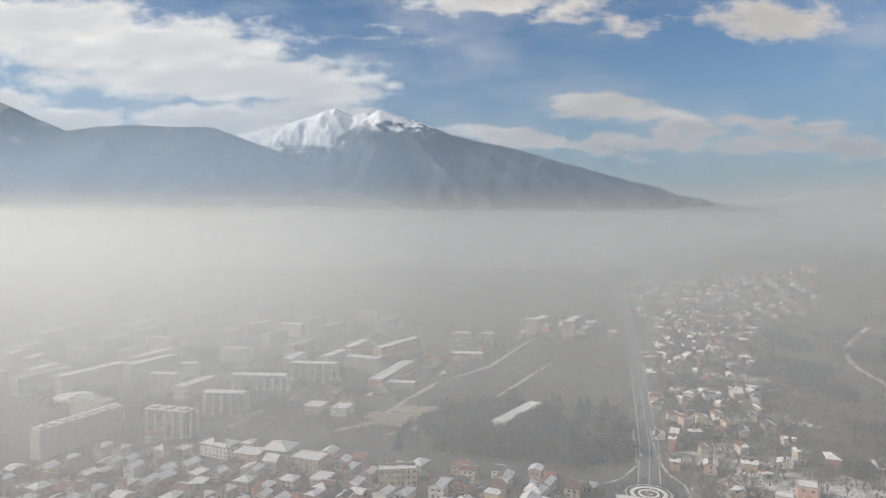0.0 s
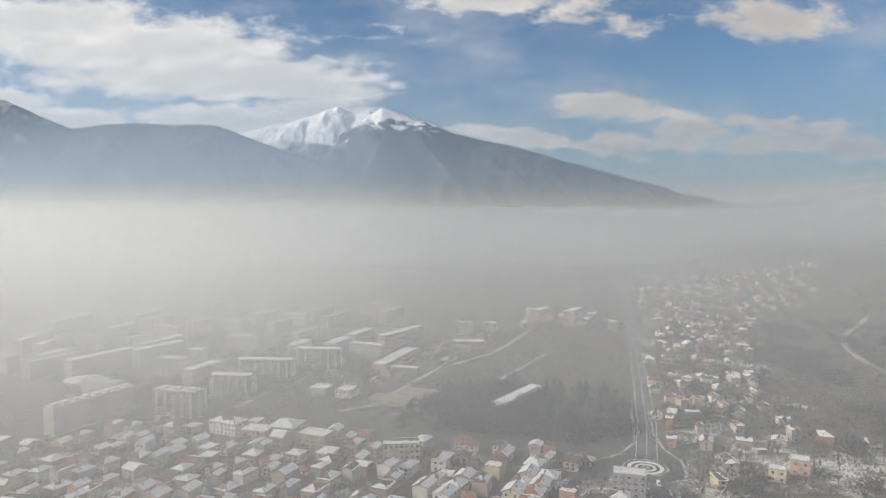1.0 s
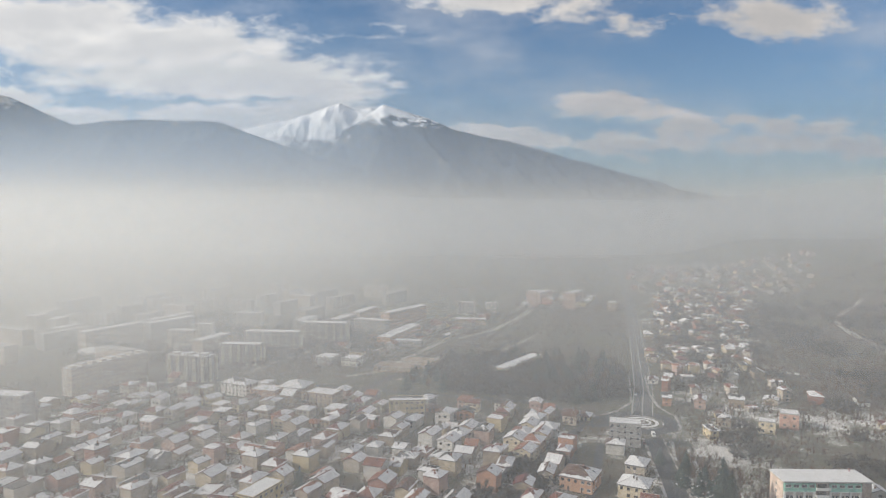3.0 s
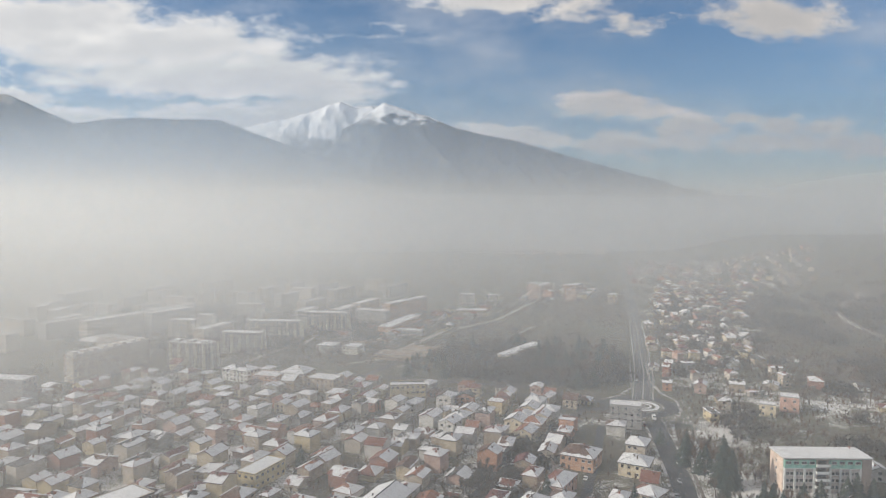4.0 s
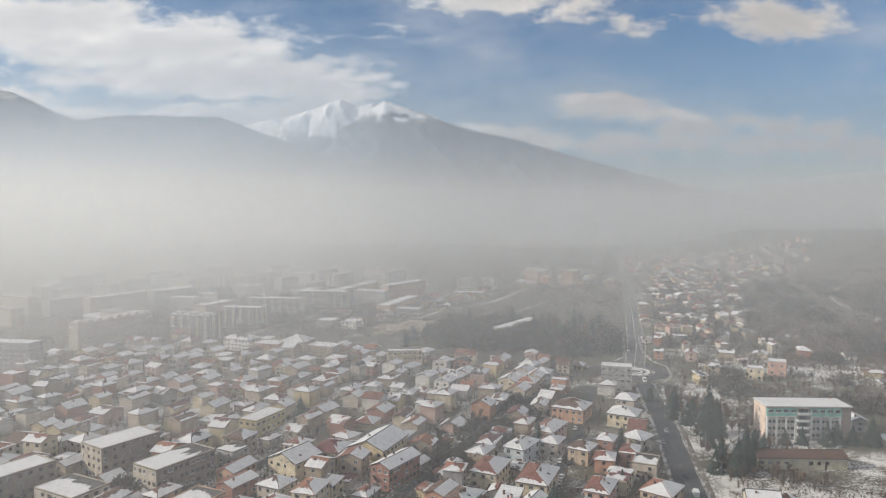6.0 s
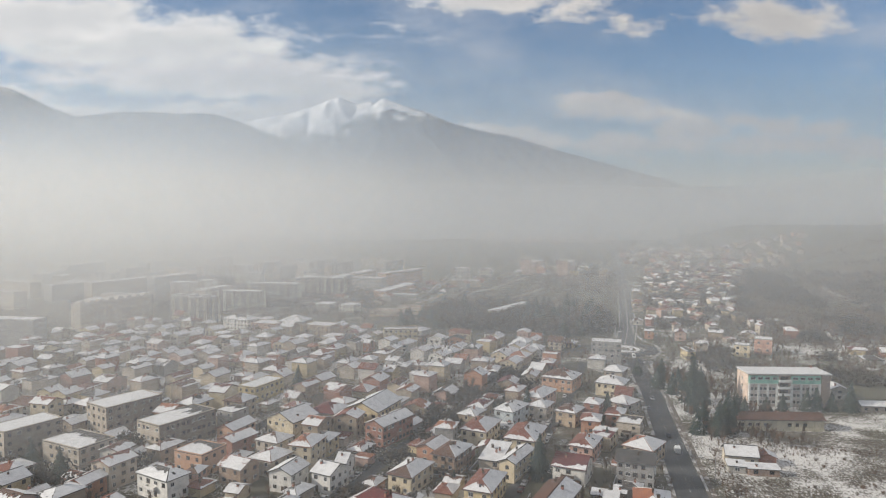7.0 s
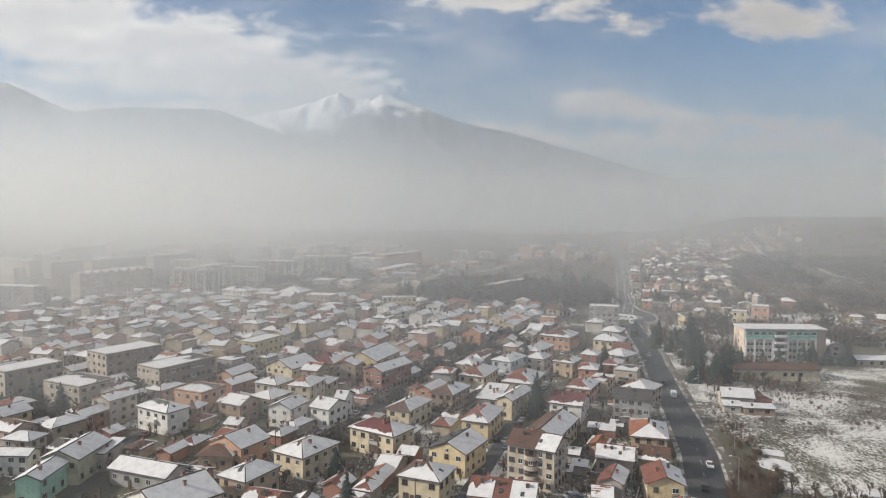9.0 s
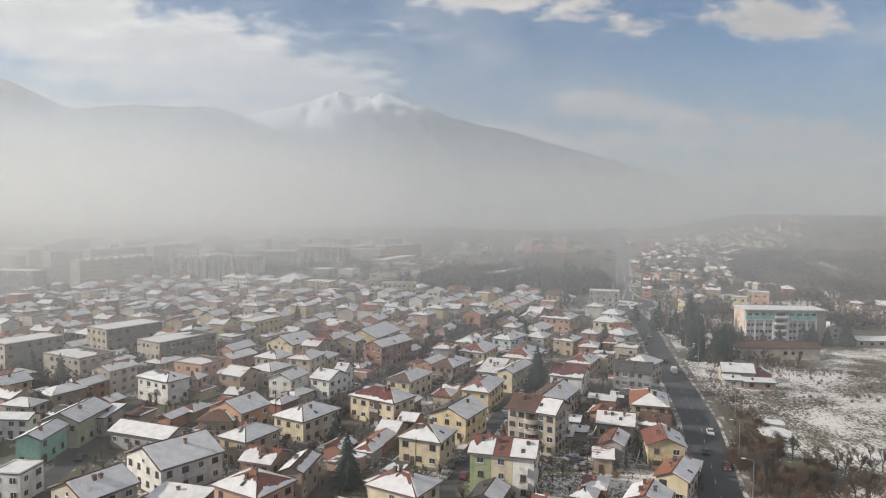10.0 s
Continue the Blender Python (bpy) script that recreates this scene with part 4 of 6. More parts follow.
house(44.7, 106.2, 22.9, 5.2, 8.8, 5.0, "gy", (0.34, 0.33, 0.32), "red", "xsxb", 3, 2, "grey gabled house with a red roof")
house(-56.1, 91.4, 39.0, 14.6, 14.4, 6.0, "gy", (0.72, 0.7, 0.66), "brown", "xsxm", 3, 2, "long white house with a smooth snow roof and chimneys", balcony="r")
house(-64.6, 73.1, 31.8, 11.3, 10.6, 6.0, "gy", (0.47, 0.41, 0.34), "brown", "xsxm", 3, 2, "long beige house with a smooth snow roof")
house(-48.4, 74.7, 14.9, 11.0, 5.5, 3.6, "mono", (0.34, 0.33, 0.32), "dark", "sxxx", 2, 1, "low shed with a ribbed snowy roof")
house(-43.4, 105.4, 28.2, 8.3, 11.3, 6.0, "hip", (0.45, 0.35, 0.25), "dark", "msss", 3, 2, "tan house with a snow hip and dark melted patch")
house(-52.6, 127.6, 28.1, 11.7, 10.5, 6.0, "gy", (0.5, 0.3, 0.2), "red", "xsxs", 3, 2, "salmon gabled house with snow on its roof")
house(-56.3, 125.8, 4.0, 9.2, 11.9, 4.2, "hip", (0.45, 0.35, 0.25), "brown", "bmsb", 2, 1, "low house with a plain brown roof")
house(-70.5, 112.1, 20.8, 18.0, 8.1, 4.0, "gx", (0.34, 0.33, 0.32), "dark", "ssss", 2, 1, "long low workshop with a snowy roof")
house(-92.0, 118.0, 3.6, 9.5, 14.4, 6.4, "gy", (0.42, 0.42, 0.3), "dark", "xsxs", 3, 2, "olive gabled house with a snow-covered roof")
house(-86.2, 123.3, 8.2, 3, 8.8, 5.0, "mono", (0.47, 0.41, 0.34), "dark", "sxxx", 1, 2, "low beige annex under snow")
house(-93.0, 104.1, -0.3, 5.7, 11.3, 6.0, "gy", (0.3, 0.52, 0.42), "dark", "xsxs", 3, 2, "turquoise gabled house with a snow-covered roof")
house(-113.9, 131.6, 11.8, 8.8, 6.2, 5.0, "hip", (0.47, 0.41, 0.34), "dark", "ssss", 2, 2, "house with a white hipped roof")
house(-108.5, 119.3, 2.1, 9.4, 4.8, 5.0, "gx", (0.72, 0.7, 0.66), "dark", "ssss", 2, 2, "white house with a snow-covered roof")
house(-85.1, 81.9, 6.3, 6.5, 6.9, 6.0, "flat", (0.72, 0.7, 0.66), "dark", "sxxx", 2, 2, "white flat-roofed house with an untidy snowy terrace")
house(-33.8, 74.3, 30.7, 11.6, 9.7, 6.4, "hip", (0.5, 0.3, 0.2), "red", "mlsp", 3, 2, "red-brick house with a torn red roof under snow")
house(-27.1, 85.3, 8.9, 4.3, 9.7, 6.2, "gy", (0.45, 0.35, 0.25), "brown", "xmxs", 3, 2, "tan and brick house with a brown roof")
house(-35.2, 88.7, 18.1, 7.2, 8.0, 6.4, "gx", (0.3, 0.21, 0.15), "red", "mmsb", 3, 2, "red-roofed house with torn snow streaks")
house(-80.3, 175.8, 24.5, 12.1, 11.6, 7.5, "flat", (0.5, 0.3, 0.2), "dark", "mxxx", 2, 2, "plain orange block house with a flat roof")
house(-84.5, 154.8, 30.5, 14.2, 8.0, 7.0, "hip", (0.72, 0.7, 0.66), "dark", "msss", 3, 2, "white house with a glazed porch and snowy roof", balcony="f")
house(-77.2, 162.5, 8.9, 4.3, 6.4, 5.0, "hip", (0.55, 0.34, 0.27), "brown", "bssb", 2, 2, "small pink house with a brown roof")
# brown on the right walls paints the shade away from the sun
house(-98.8, 203.1, 31.1, 12.9, 25.4, 10.5, "flat", (0.47, 0.41, 0.34), "dark", "mxxx", 3, 3, "stained beige apartment house with a partly snowy flat roof", shaded_side=(0.20, 0.165, 0.14))
house(-126.3, 219.4, 33.3, 13.7, 24.2, 12.0, "flat", (0.47, 0.41, 0.34), "dark", "sxxx", 2, 4, "stained beige apartment house with a white flat roof", shaded_side=(0.20, 0.165, 0.14))
house(-147.9, 188.1, 30.5, 12.1, 20.4, 12.0, "flat", (0.47, 0.41, 0.34), "dark", "sxxx", 2, 4, "stained beige apartment house with roof rooms", shaded_side=(0.20, 0.165, 0.14))
house(-123.8, 179.4, 26.6, 19.0, 13.8, 9.0, "flat", (0.47, 0.41, 0.34), "dark", "mxxx", 2, 3, "beige block house with a bare parapet")
house(-26.8, 230.3, 22.0, 14.7, 22.1, 7.5, "gy", (0.64, 0.52, 0.32), "dark", "xsxs", 2, 2, "large pale yellow gabled house")
house(-18.4, 207.8, 32.3, 8.3, 19.4, 8.0, "gy", BRICK, "brown", "xsxs", 3, 3, "bare red-brick house with a snowy roof")
house(-57.5, 214.4, 30.8, 13.7, 14.2, 7.0, "gy", (0.62, 0.53, 0.38), "dark", "xsxs", 2, 2, "cream gabled house with white roof")
house(-54.6, 211.1, 30.5, 3, 11.0, 7.0, "gy", (0.72, 0.7, 0.66), "dark", "xsxs", 1, 2, "white house with a snowy roof")
house(-44.9, 224.6, 18.6, 11.3, 12.8, 7.0, "hip", (0.45, 0.35, 0.25), "maroon", "bmsb", 2, 2, "house with a maroon hipped roof")
house(-33.6, 161.5, 28.3, 7.2, 9.8, 6.0, "gx", (0.72, 0.7, 0.66), "dark", "ssss", 2, 2, "white terraced house under snow")
house(-30.1, 169.9, 10.8, 3.4, 10.8, 6.0, "gx", (0.72, 0.7, 0.66), "dark", "ssss", 2, 2, "white terraced house under snow")
house(-58.8, 191.0, 25.2, 9.7, 9.2, 6.0, "hip", (0.47, 0.41, 0.34), "brown", "mssb", 2, 2, "beige house with a snowy roof")
house(-46.9, 161.8, 20.1, 8.0, 10.2, 6.0, "gy", (0.72, 0.7, 0.66), "dark", "xsxs", 2, 2, "white house with a snowy roof")
house(-64.2, 165.9, 26.8, 9.2, 8.6, 6.0, "gx", (0.3, 0.21, 0.15), "red", "pmsb", 2, 2, "umber house with a snowy roof")
house(-77.2, 205.8, 21.8, 7.5, 13.3, 6.0, "gy", (0.5, 0.3, 0.2), "red", "xsxb", 2, 2, "orange house with a snowy roof")
house(-84.1, 267.2, 24.0, 9.8, 21.0, 7.0, "flat", (0.5, 0.4, 0.2), "dark", "sxxx", 2, 2, "mustard house with a white flat roof")
for k, (x, y, wall, tiles, kind, snow) in enumerate([(35.6, 337.0, "cream", "dark", "gy", "xsxs"), (40.6, 349.5, "tan", "red", "hip", "mssb"), (46.4, 362.5, "cream", "dark", "gy", "xsxs"), (51.5, 375.0, "white", "dark", "hip", "sssm"),
                                                   (39.5, 321.0, "cream", "orange", "gy", "xsxb"), (45.5, 334.0, "tan", "orange", "hip", "lssb"), (51.0, 346.5, "cream", "red", "gy", "xsxm"), (57.0, 359.0, "white", "dark", "hip", "ssss"),
                                                   (0.0, 334.0, "white", "red", "gy", "xsxp"), (5.5, 346.5, "cream", "dark", "hip", "mssb"), (11.0, 359.0, "tan", "brown", "gy", "xsxs")]):
    paints = {"cream": (0.62, 0.53, 0.38), "tan": (0.45, 0.35, 0.25), "white": (0.68, 0.66, 0.62)}
    house(x, y, 24.0 + 3 * math.sin(5 * k), 9.6 + 0.8 * math.sin(3 * k), 11.4, 6.2 + 0.5 * math.cos(4 * k), kind, paints[wall], tiles, snow, 1, 2, f"{wall} two-storey house in a row with a snowy roof")
house(-27.0, 400.2, -6.6, 22.2, 11.0, 10.0, "flat", (0.64, 0.52, 0.32), "dark", "mxxx", 2, 3, "yellow and grey block of flats")
house(-105.3, 439.0, 13.9, 18.3, 17.7, 8.5, "hip", (0.45, 0.35, 0.25), "dark", "sssm", 2, 3, "tan apartment house with wooden balconies", balcony="f")
house(-83.1, 422.1, 21.3, 20.1, 13.9, 8.5, "flat", (0.45, 0.35, 0.25), "dark", "sxxx", 2, 3, "tan apartment house with wooden balconies", balcony="f")
house(-147.3, 448.3, 24.3, 22.4, 13.5, 8.0, "hip", (0.72, 0.7, 0.66), "dark", "msss", 2, 3, "white house with a snowy roof")
house(-123.1, 432.0, 17.2, 18.8, 14.3, 8.0, "flat", (0.5, 0.3, 0.2), "dark", "sxxx", 2, 3, "orange house with a snowy roof")
house(12.3, 89.2, 14.3, 4.5, 9.7, 9.0, "gx", (0.34, 0.38, 0.22), "red", "msss", 3, 3, "green end house of a row with white roof")
house(16.7, 88.1, 14.3, 4.5, 9.7, 9.0, "gx", (0.62, 0.53, 0.38), "red", "bsss", 3, 3, "cream middle house of a row with bare red tiles")
house(21.1, 87.0, 14.3, 4.5, 9.7, 9.0, "gx", (0.72, 0.7, 0.66), "red", "ssss", 3, 3, "white end house of a row with snowy roof and balconies", balcony="f")

# ---- blocks of flats and halls ----
RUST = surface("rusty_roof", lambda t, o, p: mix(t, fbm(t, p, 0.3, 5), (0.30, 0.23, 0.17), (0.22, 0.17, 0.13)), 0.8)
GREY, BEIGE, PALE, TAN, PEACH = (0.34, 0.33, 0.32), (0.47, 0.41, 0.34), (0.66, 0.63, 0.57), (0.45, 0.35, 0.25), (0.60, 0.42, 0.34)
block(-251.0, 468.6, 25.0, 10.0, 65.0, 19.0, 6, BEIGE, "long hazy slab of flats with roof rooms", pens=8)
block(-196.3, 487.3, 14.6, 35.6, 12.0, 19.0, 6, GREY, "grey block of flats with cream balcony stacks", stripes=True, pens=3)
block(-270.0, 380.0, 8.0, 32.0, 12.0, 18.0, 6, GREY)
block(-379.0, 645.0, 15.0, 12.0, 30.0, 13.5, 5, BEIGE)
block(-318.0, 617.0, 27.0, 11.0, 66.0, 18.0, 6, BEIGE)
block(-277.0, 647.0, 29.0, 11.0, 52.0, 20.0, 7, GREY)
block(-298.0, 703.0, 24.0, 11.0, 57.0, 15.0, 5, GREY)
block(-443.3, 708.5, 5.1, 11.0, 26.1, 15.0, 5, BEIGE)
block(-411.0, 686.5, 1.0, 11.0, 24.3, 15.0, 5, BEIGE)
block(-246.0, 600.0, 8.0, 25.0, 11.0, 18.0, 6, BEIGE, stripes=True)
block(-219.0, 721.0, 5.0, 30.0, 11.0, 16.0, 5, PALE, stripes=True, sides="f")
block(-245.0, 658.0, 4.0, 16.0, 11.0, 14.0, 5, PALE)
block(-174.0, 541.5, 6.0, 34.5, 11.0, 17.0, 6, GREY, stripes=True)
block(-161.0, 595.0, 4.0, 50.0, 11.0, 18.0, 6, GREY, stripes=True)
block(-120.0, 633.0, 8.0, 44.0, 11.5, 20.0, 7, GREY, stripes=True)
block(-150.0, 688.0, 15.0, 11.0, 36.0, 15.0, 5, GREY, stripes=True)
block(-95.0, 752.0, 20.0, 11.0, 48.0, 15.0, 5, TAN)
block(-112.0, 700.0, 20.0, 11.0, 40.0, 15.0, 5, GREY)
block(-49.5, 753.0, 32.0, 11.0, 74.0, 16.0, 5, (0.5, 0.3, 0.2), "hazy orange block of flats")
block(-48.6, 656.9, 18.8, 13.3, 81.3, 8, 2, (0.5, 0.3, 0.2), "long low orange school hall with snowy roof")
block(-37.6, 621.0, 12.6, 25.7, 9.7, 5, 1, GREY)
block(23.3, 824.0, 4.0, 19.0, 10.0, 14.0, 4, PALE, stripes=True, sides="f")
block(54.7, 825.0, 4.0, 14.5, 10.0, 13.0, 4, PALE, stripes=True, sides="f")
block(26.0, 742.0, 6.0, 34.0, 12.0, 6.5, 2, TAN)
block(113.0, 886.0, 12.0, 15.5, 11.0, 21.0, 7, PEACH, "pinkish tower block in the haze", step=3.0)
block(159.0, 868.0, 12.0, 15.5, 11.0, 21.0, 7, PEACH, "pinkish tower block in the haze", step=3.0)
block(132.0, 930.0, 30.0, 11.0, 44.0, 15.0, 5, PEACH, "hazy pinkish block of flats")
block(176.0, 925.0, 30.0, 11.0, 38.0, 15.0, 5, PEACH, "hazy pinkish block of flats")
block(57.2, 518.0, 34.0, 10.7, 62.0, 8, 2, (0.62, 0.53, 0.38), "long cream school wing with a white roof")
block(-21.8, 533.1, 18.5, 30.4, 18.4, 5, 1, TAN, "tan sports hall with a bare brown roof", roof_snow=False, tan=RUST)
block(-41.9, 518.3, 16.2, 32.8, 17.0, 4, 1, TAN, "tan sports hall with a bare brown roof", roof_snow=False, tan=RUST)
block(97.5, 346.0, 15.0, 17.0, 10.5, 12.5, 4, GREY, "grey office block with a white roof beside the roundabout")
block(203.1, 375.8, 24.3, 10.1, 10.3, 9, 2, (0.55, 0.34, 0.27), "salmon square house among bare trees")
block(185.6, 366.2, 25.5, 9.0, 8.2, 7, 2, (0.62, 0.53, 0.38), "cream square house among bare trees")
block(-451.9, 740.0, 8.5, 11.0, 38.0, 15, 5, GREY)
block(-473.1, 847.2, 6.9, 11.0, 75.0, 15, 5, GREY)
block(-395.6, 890.9, 7.7, 11.0, 68.6, 15, 5, GREY)
block(211.0, 850.0, 12.0, 11.0, 11.0, 11.0, 4, TAN)
block(-80.1, 540.1, 17.8, 13.7, 15.8, 6, 2, PALE)
block(-102.1, 545.7, 16.7, 15.2, 16.4, 6, 2, GREY)


def round_hall(x, y, r, high):
    """A low drum with a shallow snowy dome."""
    ob = thing("round_hall", x, y, 0, "low round hall with a shallow snow-white dome", "hall")
    TAKEN.append((x, y, r + 2))
    n = 32
    ring = lambda q, z: [(q * math.cos(2 * math.pi * i / n), q * math.sin(2 * math.pi * i / n), z) for i in range(n)]
    v, f = loft([ring(r, -0.5), ring(r, high)])
    piece("wall", mesh_from("wall", v, f, [paint(BEIGE)]), ob)
    v, f = loft([ring(r + 0.5, high), ring(r + 0.5, high + 0.4), ring(r * 0.7, high + 1.4), ring(r * 0.35, high + 2.0), ring(0.3, high + 2.2)])
    piece("roof", mesh_from("roof", v, f, [SNOW], smooth=False), ob)


round_hall(-311.0, 572.0, 15.0, 5.0)

# ---- roads ----
MAIN_ROAD = [(34, -71.5), (48, 25.6), (63.5, 90.4), (76.4, 135.7), (82.8, 168.1), (93, 222.5), (104, 278.2), (112, 330), (115.6, 353.3)]
FAR_ROAD = [(122, 398.7), (142, 466), (196, 686.2), (233, 839.1), (300, 1133.1), (390, 1534.7)]
STREET_2 = [(101, 379.2), (80, 376.7), (66, 353.3), (52, 327.4), (21, 273), (4, 238.1), (-7, 210.9), (-16.5, 191.4), (-26, 164.2), (-37, 138.3), (-46, 115), (-58, 78.7), (-70, 32.1)]
STREET_3 = [(-6, 45.1), (4, 86.5), (11, 112.4), (19, 138.3), (25, 159), (42, 212.2), (53, 240.6), (72, 301.5), (84, 345.6)]
LEFT_STREET = [(-76, 32.1), (-82, 81.3), (-86, 107.2), (-90, 139.6), (-88, 164.2), (-80, 200.5), (-66, 245.8)]
NORTH_STREET = [(-330, 394.8), (-200, 488.1), (-120, 475.1), (-40, 453.1), (60, 427.2), (98, 390.9)]
BLOCK_STREET = [(-60, 459.6), (-10, 576.1), (60, 731.6), (110, 861.1)]
STREETS = [MAIN_ROAD, FAR_ROAD, STREET_2, STREET_3, LEFT_STREET, NORTH_STREET, BLOCK_STREET]
strip("road_main", MAIN_ROAD, 9.6, 0.06, ASPHALT, "dark damp asphalt main road")
WORN = surface("worn_asphalt", lambda t, o, p: mix(t, fbm(t, p, 0.15, 6), (0.085, 0.086, 0.088), (0.14, 0.14, 0.14)), 0.95)
strip("road_far", FAR_ROAD, 11.5, 0.05, WORN, "dark asphalt road leading out of the town")
strip("road_street_a", STREET_2, 5.5, 0.05, ASPHALT, "narrow asphalt street between houses")
strip("road_street_b", STREET_3, 4.5, 0.05, ASPHALT, "narrow asphalt lane between houses")
strip("road_street_c", LEFT_STREET, 5.0, 0.05, ASPHALT, "narrow asphalt street between houses")
strip("road_street_d", NORTH_STREET, 6.0, 0.05, ASPHALT, "asphalt street along the flats")
strip("road_street_e", BLOCK_STREET, 6.0, 0.05, ASPHALT, "asphalt street along the flats")
TRACK = surface("track", lambda t, o, p: mix(t, fbm(t, p, 0.3, 5), (0.42, 0.40, 0.37), (0.22, 0.20, 0.17)), 0.9)
strip("road_track", [(380, 524.3), (410, 622.8), (421, 683.6), (440, 738), (466, 791.2), (500, 835.2), (560, 900)], 7.0, 0.3, TRACK, "pale gravel track across the hill")
strip("road_park_path", [(-40, 488.1), (10, 524.3), (60, 615), (120, 731.6)], 4.0, 0.06, TRACK, "pale path over the fields")


def beside(line, off):
    out = []
    for i, (x, y) in enumerate(line):
        a, b = line[max(i - 1, 0)], line[min(i + 1, len(line) - 1)]
        n = math.hypot(b[0] - a[0], b[1] - a[1])
        out.append((x + off * (b[1] - a[1]) / n, y - off * (b[0] - a[0]) / n))
    return out


PAVING = surface("paving", lambda t, o, p: (mix(t, ramp(t, fbm(t, p, 0.25, 6), 0.42, 0.60), (0.13, 0.115, 0.10), (0.42, 0.41, 0.40)), fbm(t, p, 3.0)), 0.9, 0.03)
strip("pavement", beside(MAIN_ROAD, 5.5), 0.8, 0.18, PAVING, "raised concrete pavement with trodden snow", category="pavement")
strip("pavement", beside(MAIN_ROAD, -5.6), 1.4, 0.18, PAVING, "raised concrete pavement with trodden snow", category="pavement")
strip("pavement", beside(FAR_ROAD, 6.3), 0.7, 0.18, CONCRETE, "raised grey concrete pavement", category="pavement")
strip("pavement", beside(FAR_ROAD, -6.3), 0.7, 0.18, CONCRETE, "raised grey concrete pavement", category="pavement")
strip("verge", beside(FAR_ROAD, 0.0), 0.6, 0.16, CONCRETE, "grey concrete strip between the lanes", category="pavement")
EARTH = surface("trodden_earth", lambda t, o, p: (mix(t, ramp(t, fbm(t, p, 0.3, 6), 0.5, 0.66), (0.115, 0.095, 0.078), (0.36, 0.34, 0.315)), fbm(t, p, 1.5)), 0.95, 0.1)
strip("verge", beside(MAIN_ROAD, 7.0), 1.7, 0.04, EARTH, "strip of trodden earth beside the road", category="ground")


def disc(name, x, y, r0, r1, z0, z1, mat, label, kind="structure", n=40):
    ring = lambda r, z: [(x + r * math.cos(2 * math.pi * i / n), y + r * math.sin(2 * math.pi * i / n), z) for i in range(n)]
    v = ring(r1, z0) + ring(r1, z1) + ring(r0, z1) + ring(r0, z0)
    f = [(k * n + i, k * n + (i + 1) % n, (k + 1) * n + (i + 1) % n, (k + 1) * n + i) for k in range(3) for i in range(n)]
    return tagged(new(name, mesh_from(name, v, f, [mat])), label, "pavement", kind=kind)


disc("road_roundabout", 117.4, 384.4, 13.4, 23.0, 0.0, 0.075, ASPHALT, "asphalt ring of the roundabout")
disc("kerb_ring", 117.4, 384.4, 12.4, 13.4, 0.0, 0.25, PAVING, "pale kerb ring of the roundabout")
disc("snow_ring", 117.4, 384.4, 8.2, 10.4, 0.0, 0.28, SNOW, "snow lying on the roundabout island")
disc("kerb_inner", 117.4, 384.4, 4.6, 6.0, 0.0, 0.34, SNOW, "inner snowy ring of the roundabout island")
disc("kerb_middle", 117.4, 384.4, 0.4, 2.4, 0.0, 0.6, PAVING, "round planter in the roundabout")
strip("pavement", [(153.4, 502.5), (140.5, 446.0), (138.0, 414.0), (142.5, 396.0), (138.0, 374.0), (125.5, 352.0), (117.0, 320.0)], 1.8, 0.16, PAVING, "pale pavement curving round the roundabout", category="pavement")
strip("pavement", [(139.2, 496.6), (123.0, 428.1), (108.0, 407.0), (93.4, 397.5), (79.7, 394.0)], 1.8, 0.16, PAVING, "pale pavement curving round the roundabout", category="pavement")
strip("road_field_path", [(9.4, 655.9), (49.9, 707.6), (109.9, 853.4)], 5.0, 0.07, TRACK, "pale path over the fields")
strip("road_flats_lane", [(-160.3, 504.6), (-147.2, 549.0), (-130.3, 577.8), (-122.0, 640.0)], 5.0, 0.07, TRACK, "pale lane between the flats")
strip("road_hall_lane", [(-85.7, 494.1), (-57.8, 511.7), (-36.3, 564.3), (-6.6, 637.1)], 5.0, 0.075, TRACK, "pale lane beside the school hall")

# lane marks
PAINT = surface("road_paint", lambda t, o, p: mix(t, fbm(t, p, 2.0), (0.5, 0.5, 0.48), (0.2, 0.2, 0.2)), 0.8)
for i in range(len(MAIN_ROAD) - 3):
    (x0, y0), (x1, y1) = MAIN_ROAD[i + 1], MAIN_ROAD[i + 2]
    n = int(math.hypot(x1 - x0, y1 - y0) / 9)
    for k in range(n):
        s = (k + 0.3) / n
        ob = new("lane_mark", boxes("lane_mark", [(-0.07, 0.07, -1.5, 1.5, 0.0, 0.012)], [PAINT]))
        ob.matrix_basis = pose(x0 + (x1 - x0) * s, y0 + (y1 - y0) * s, 0.062, 0, 0, -math.degrees(math.atan2(x1 - x0, y1 - y0)))
        tagged(ob, "worn white dash on the asphalt road", "road marking", "lane marks", "structure")


def road_gap(x, y):
    best = 1e9
    for line in STREETS:
        for (ax, ay), (bx, by) in zip(line, line[1:]):
            dx, dy = bx - ax, by - ay
            s = max(0.0, min(1.0, ((x - ax) * dx + (y - ay) * dy) / (dx * dx + dy * dy)))
            best = min(best, math.hypot(x - ax - s * dx, y - ay - s * dy))
    return min(best, math.hypot(x - 117.4, y - 384.4) - 20)


def inside(poly, x, y):
    hit = False
    for (ax, ay), (bx, by) in zip(poly, poly[1:] + poly[:1]):
        if (ay > y) != (by > y) and x < ax + (bx - ax) * (y - ay) / (by - ay):
            hit = not hit
    return hit


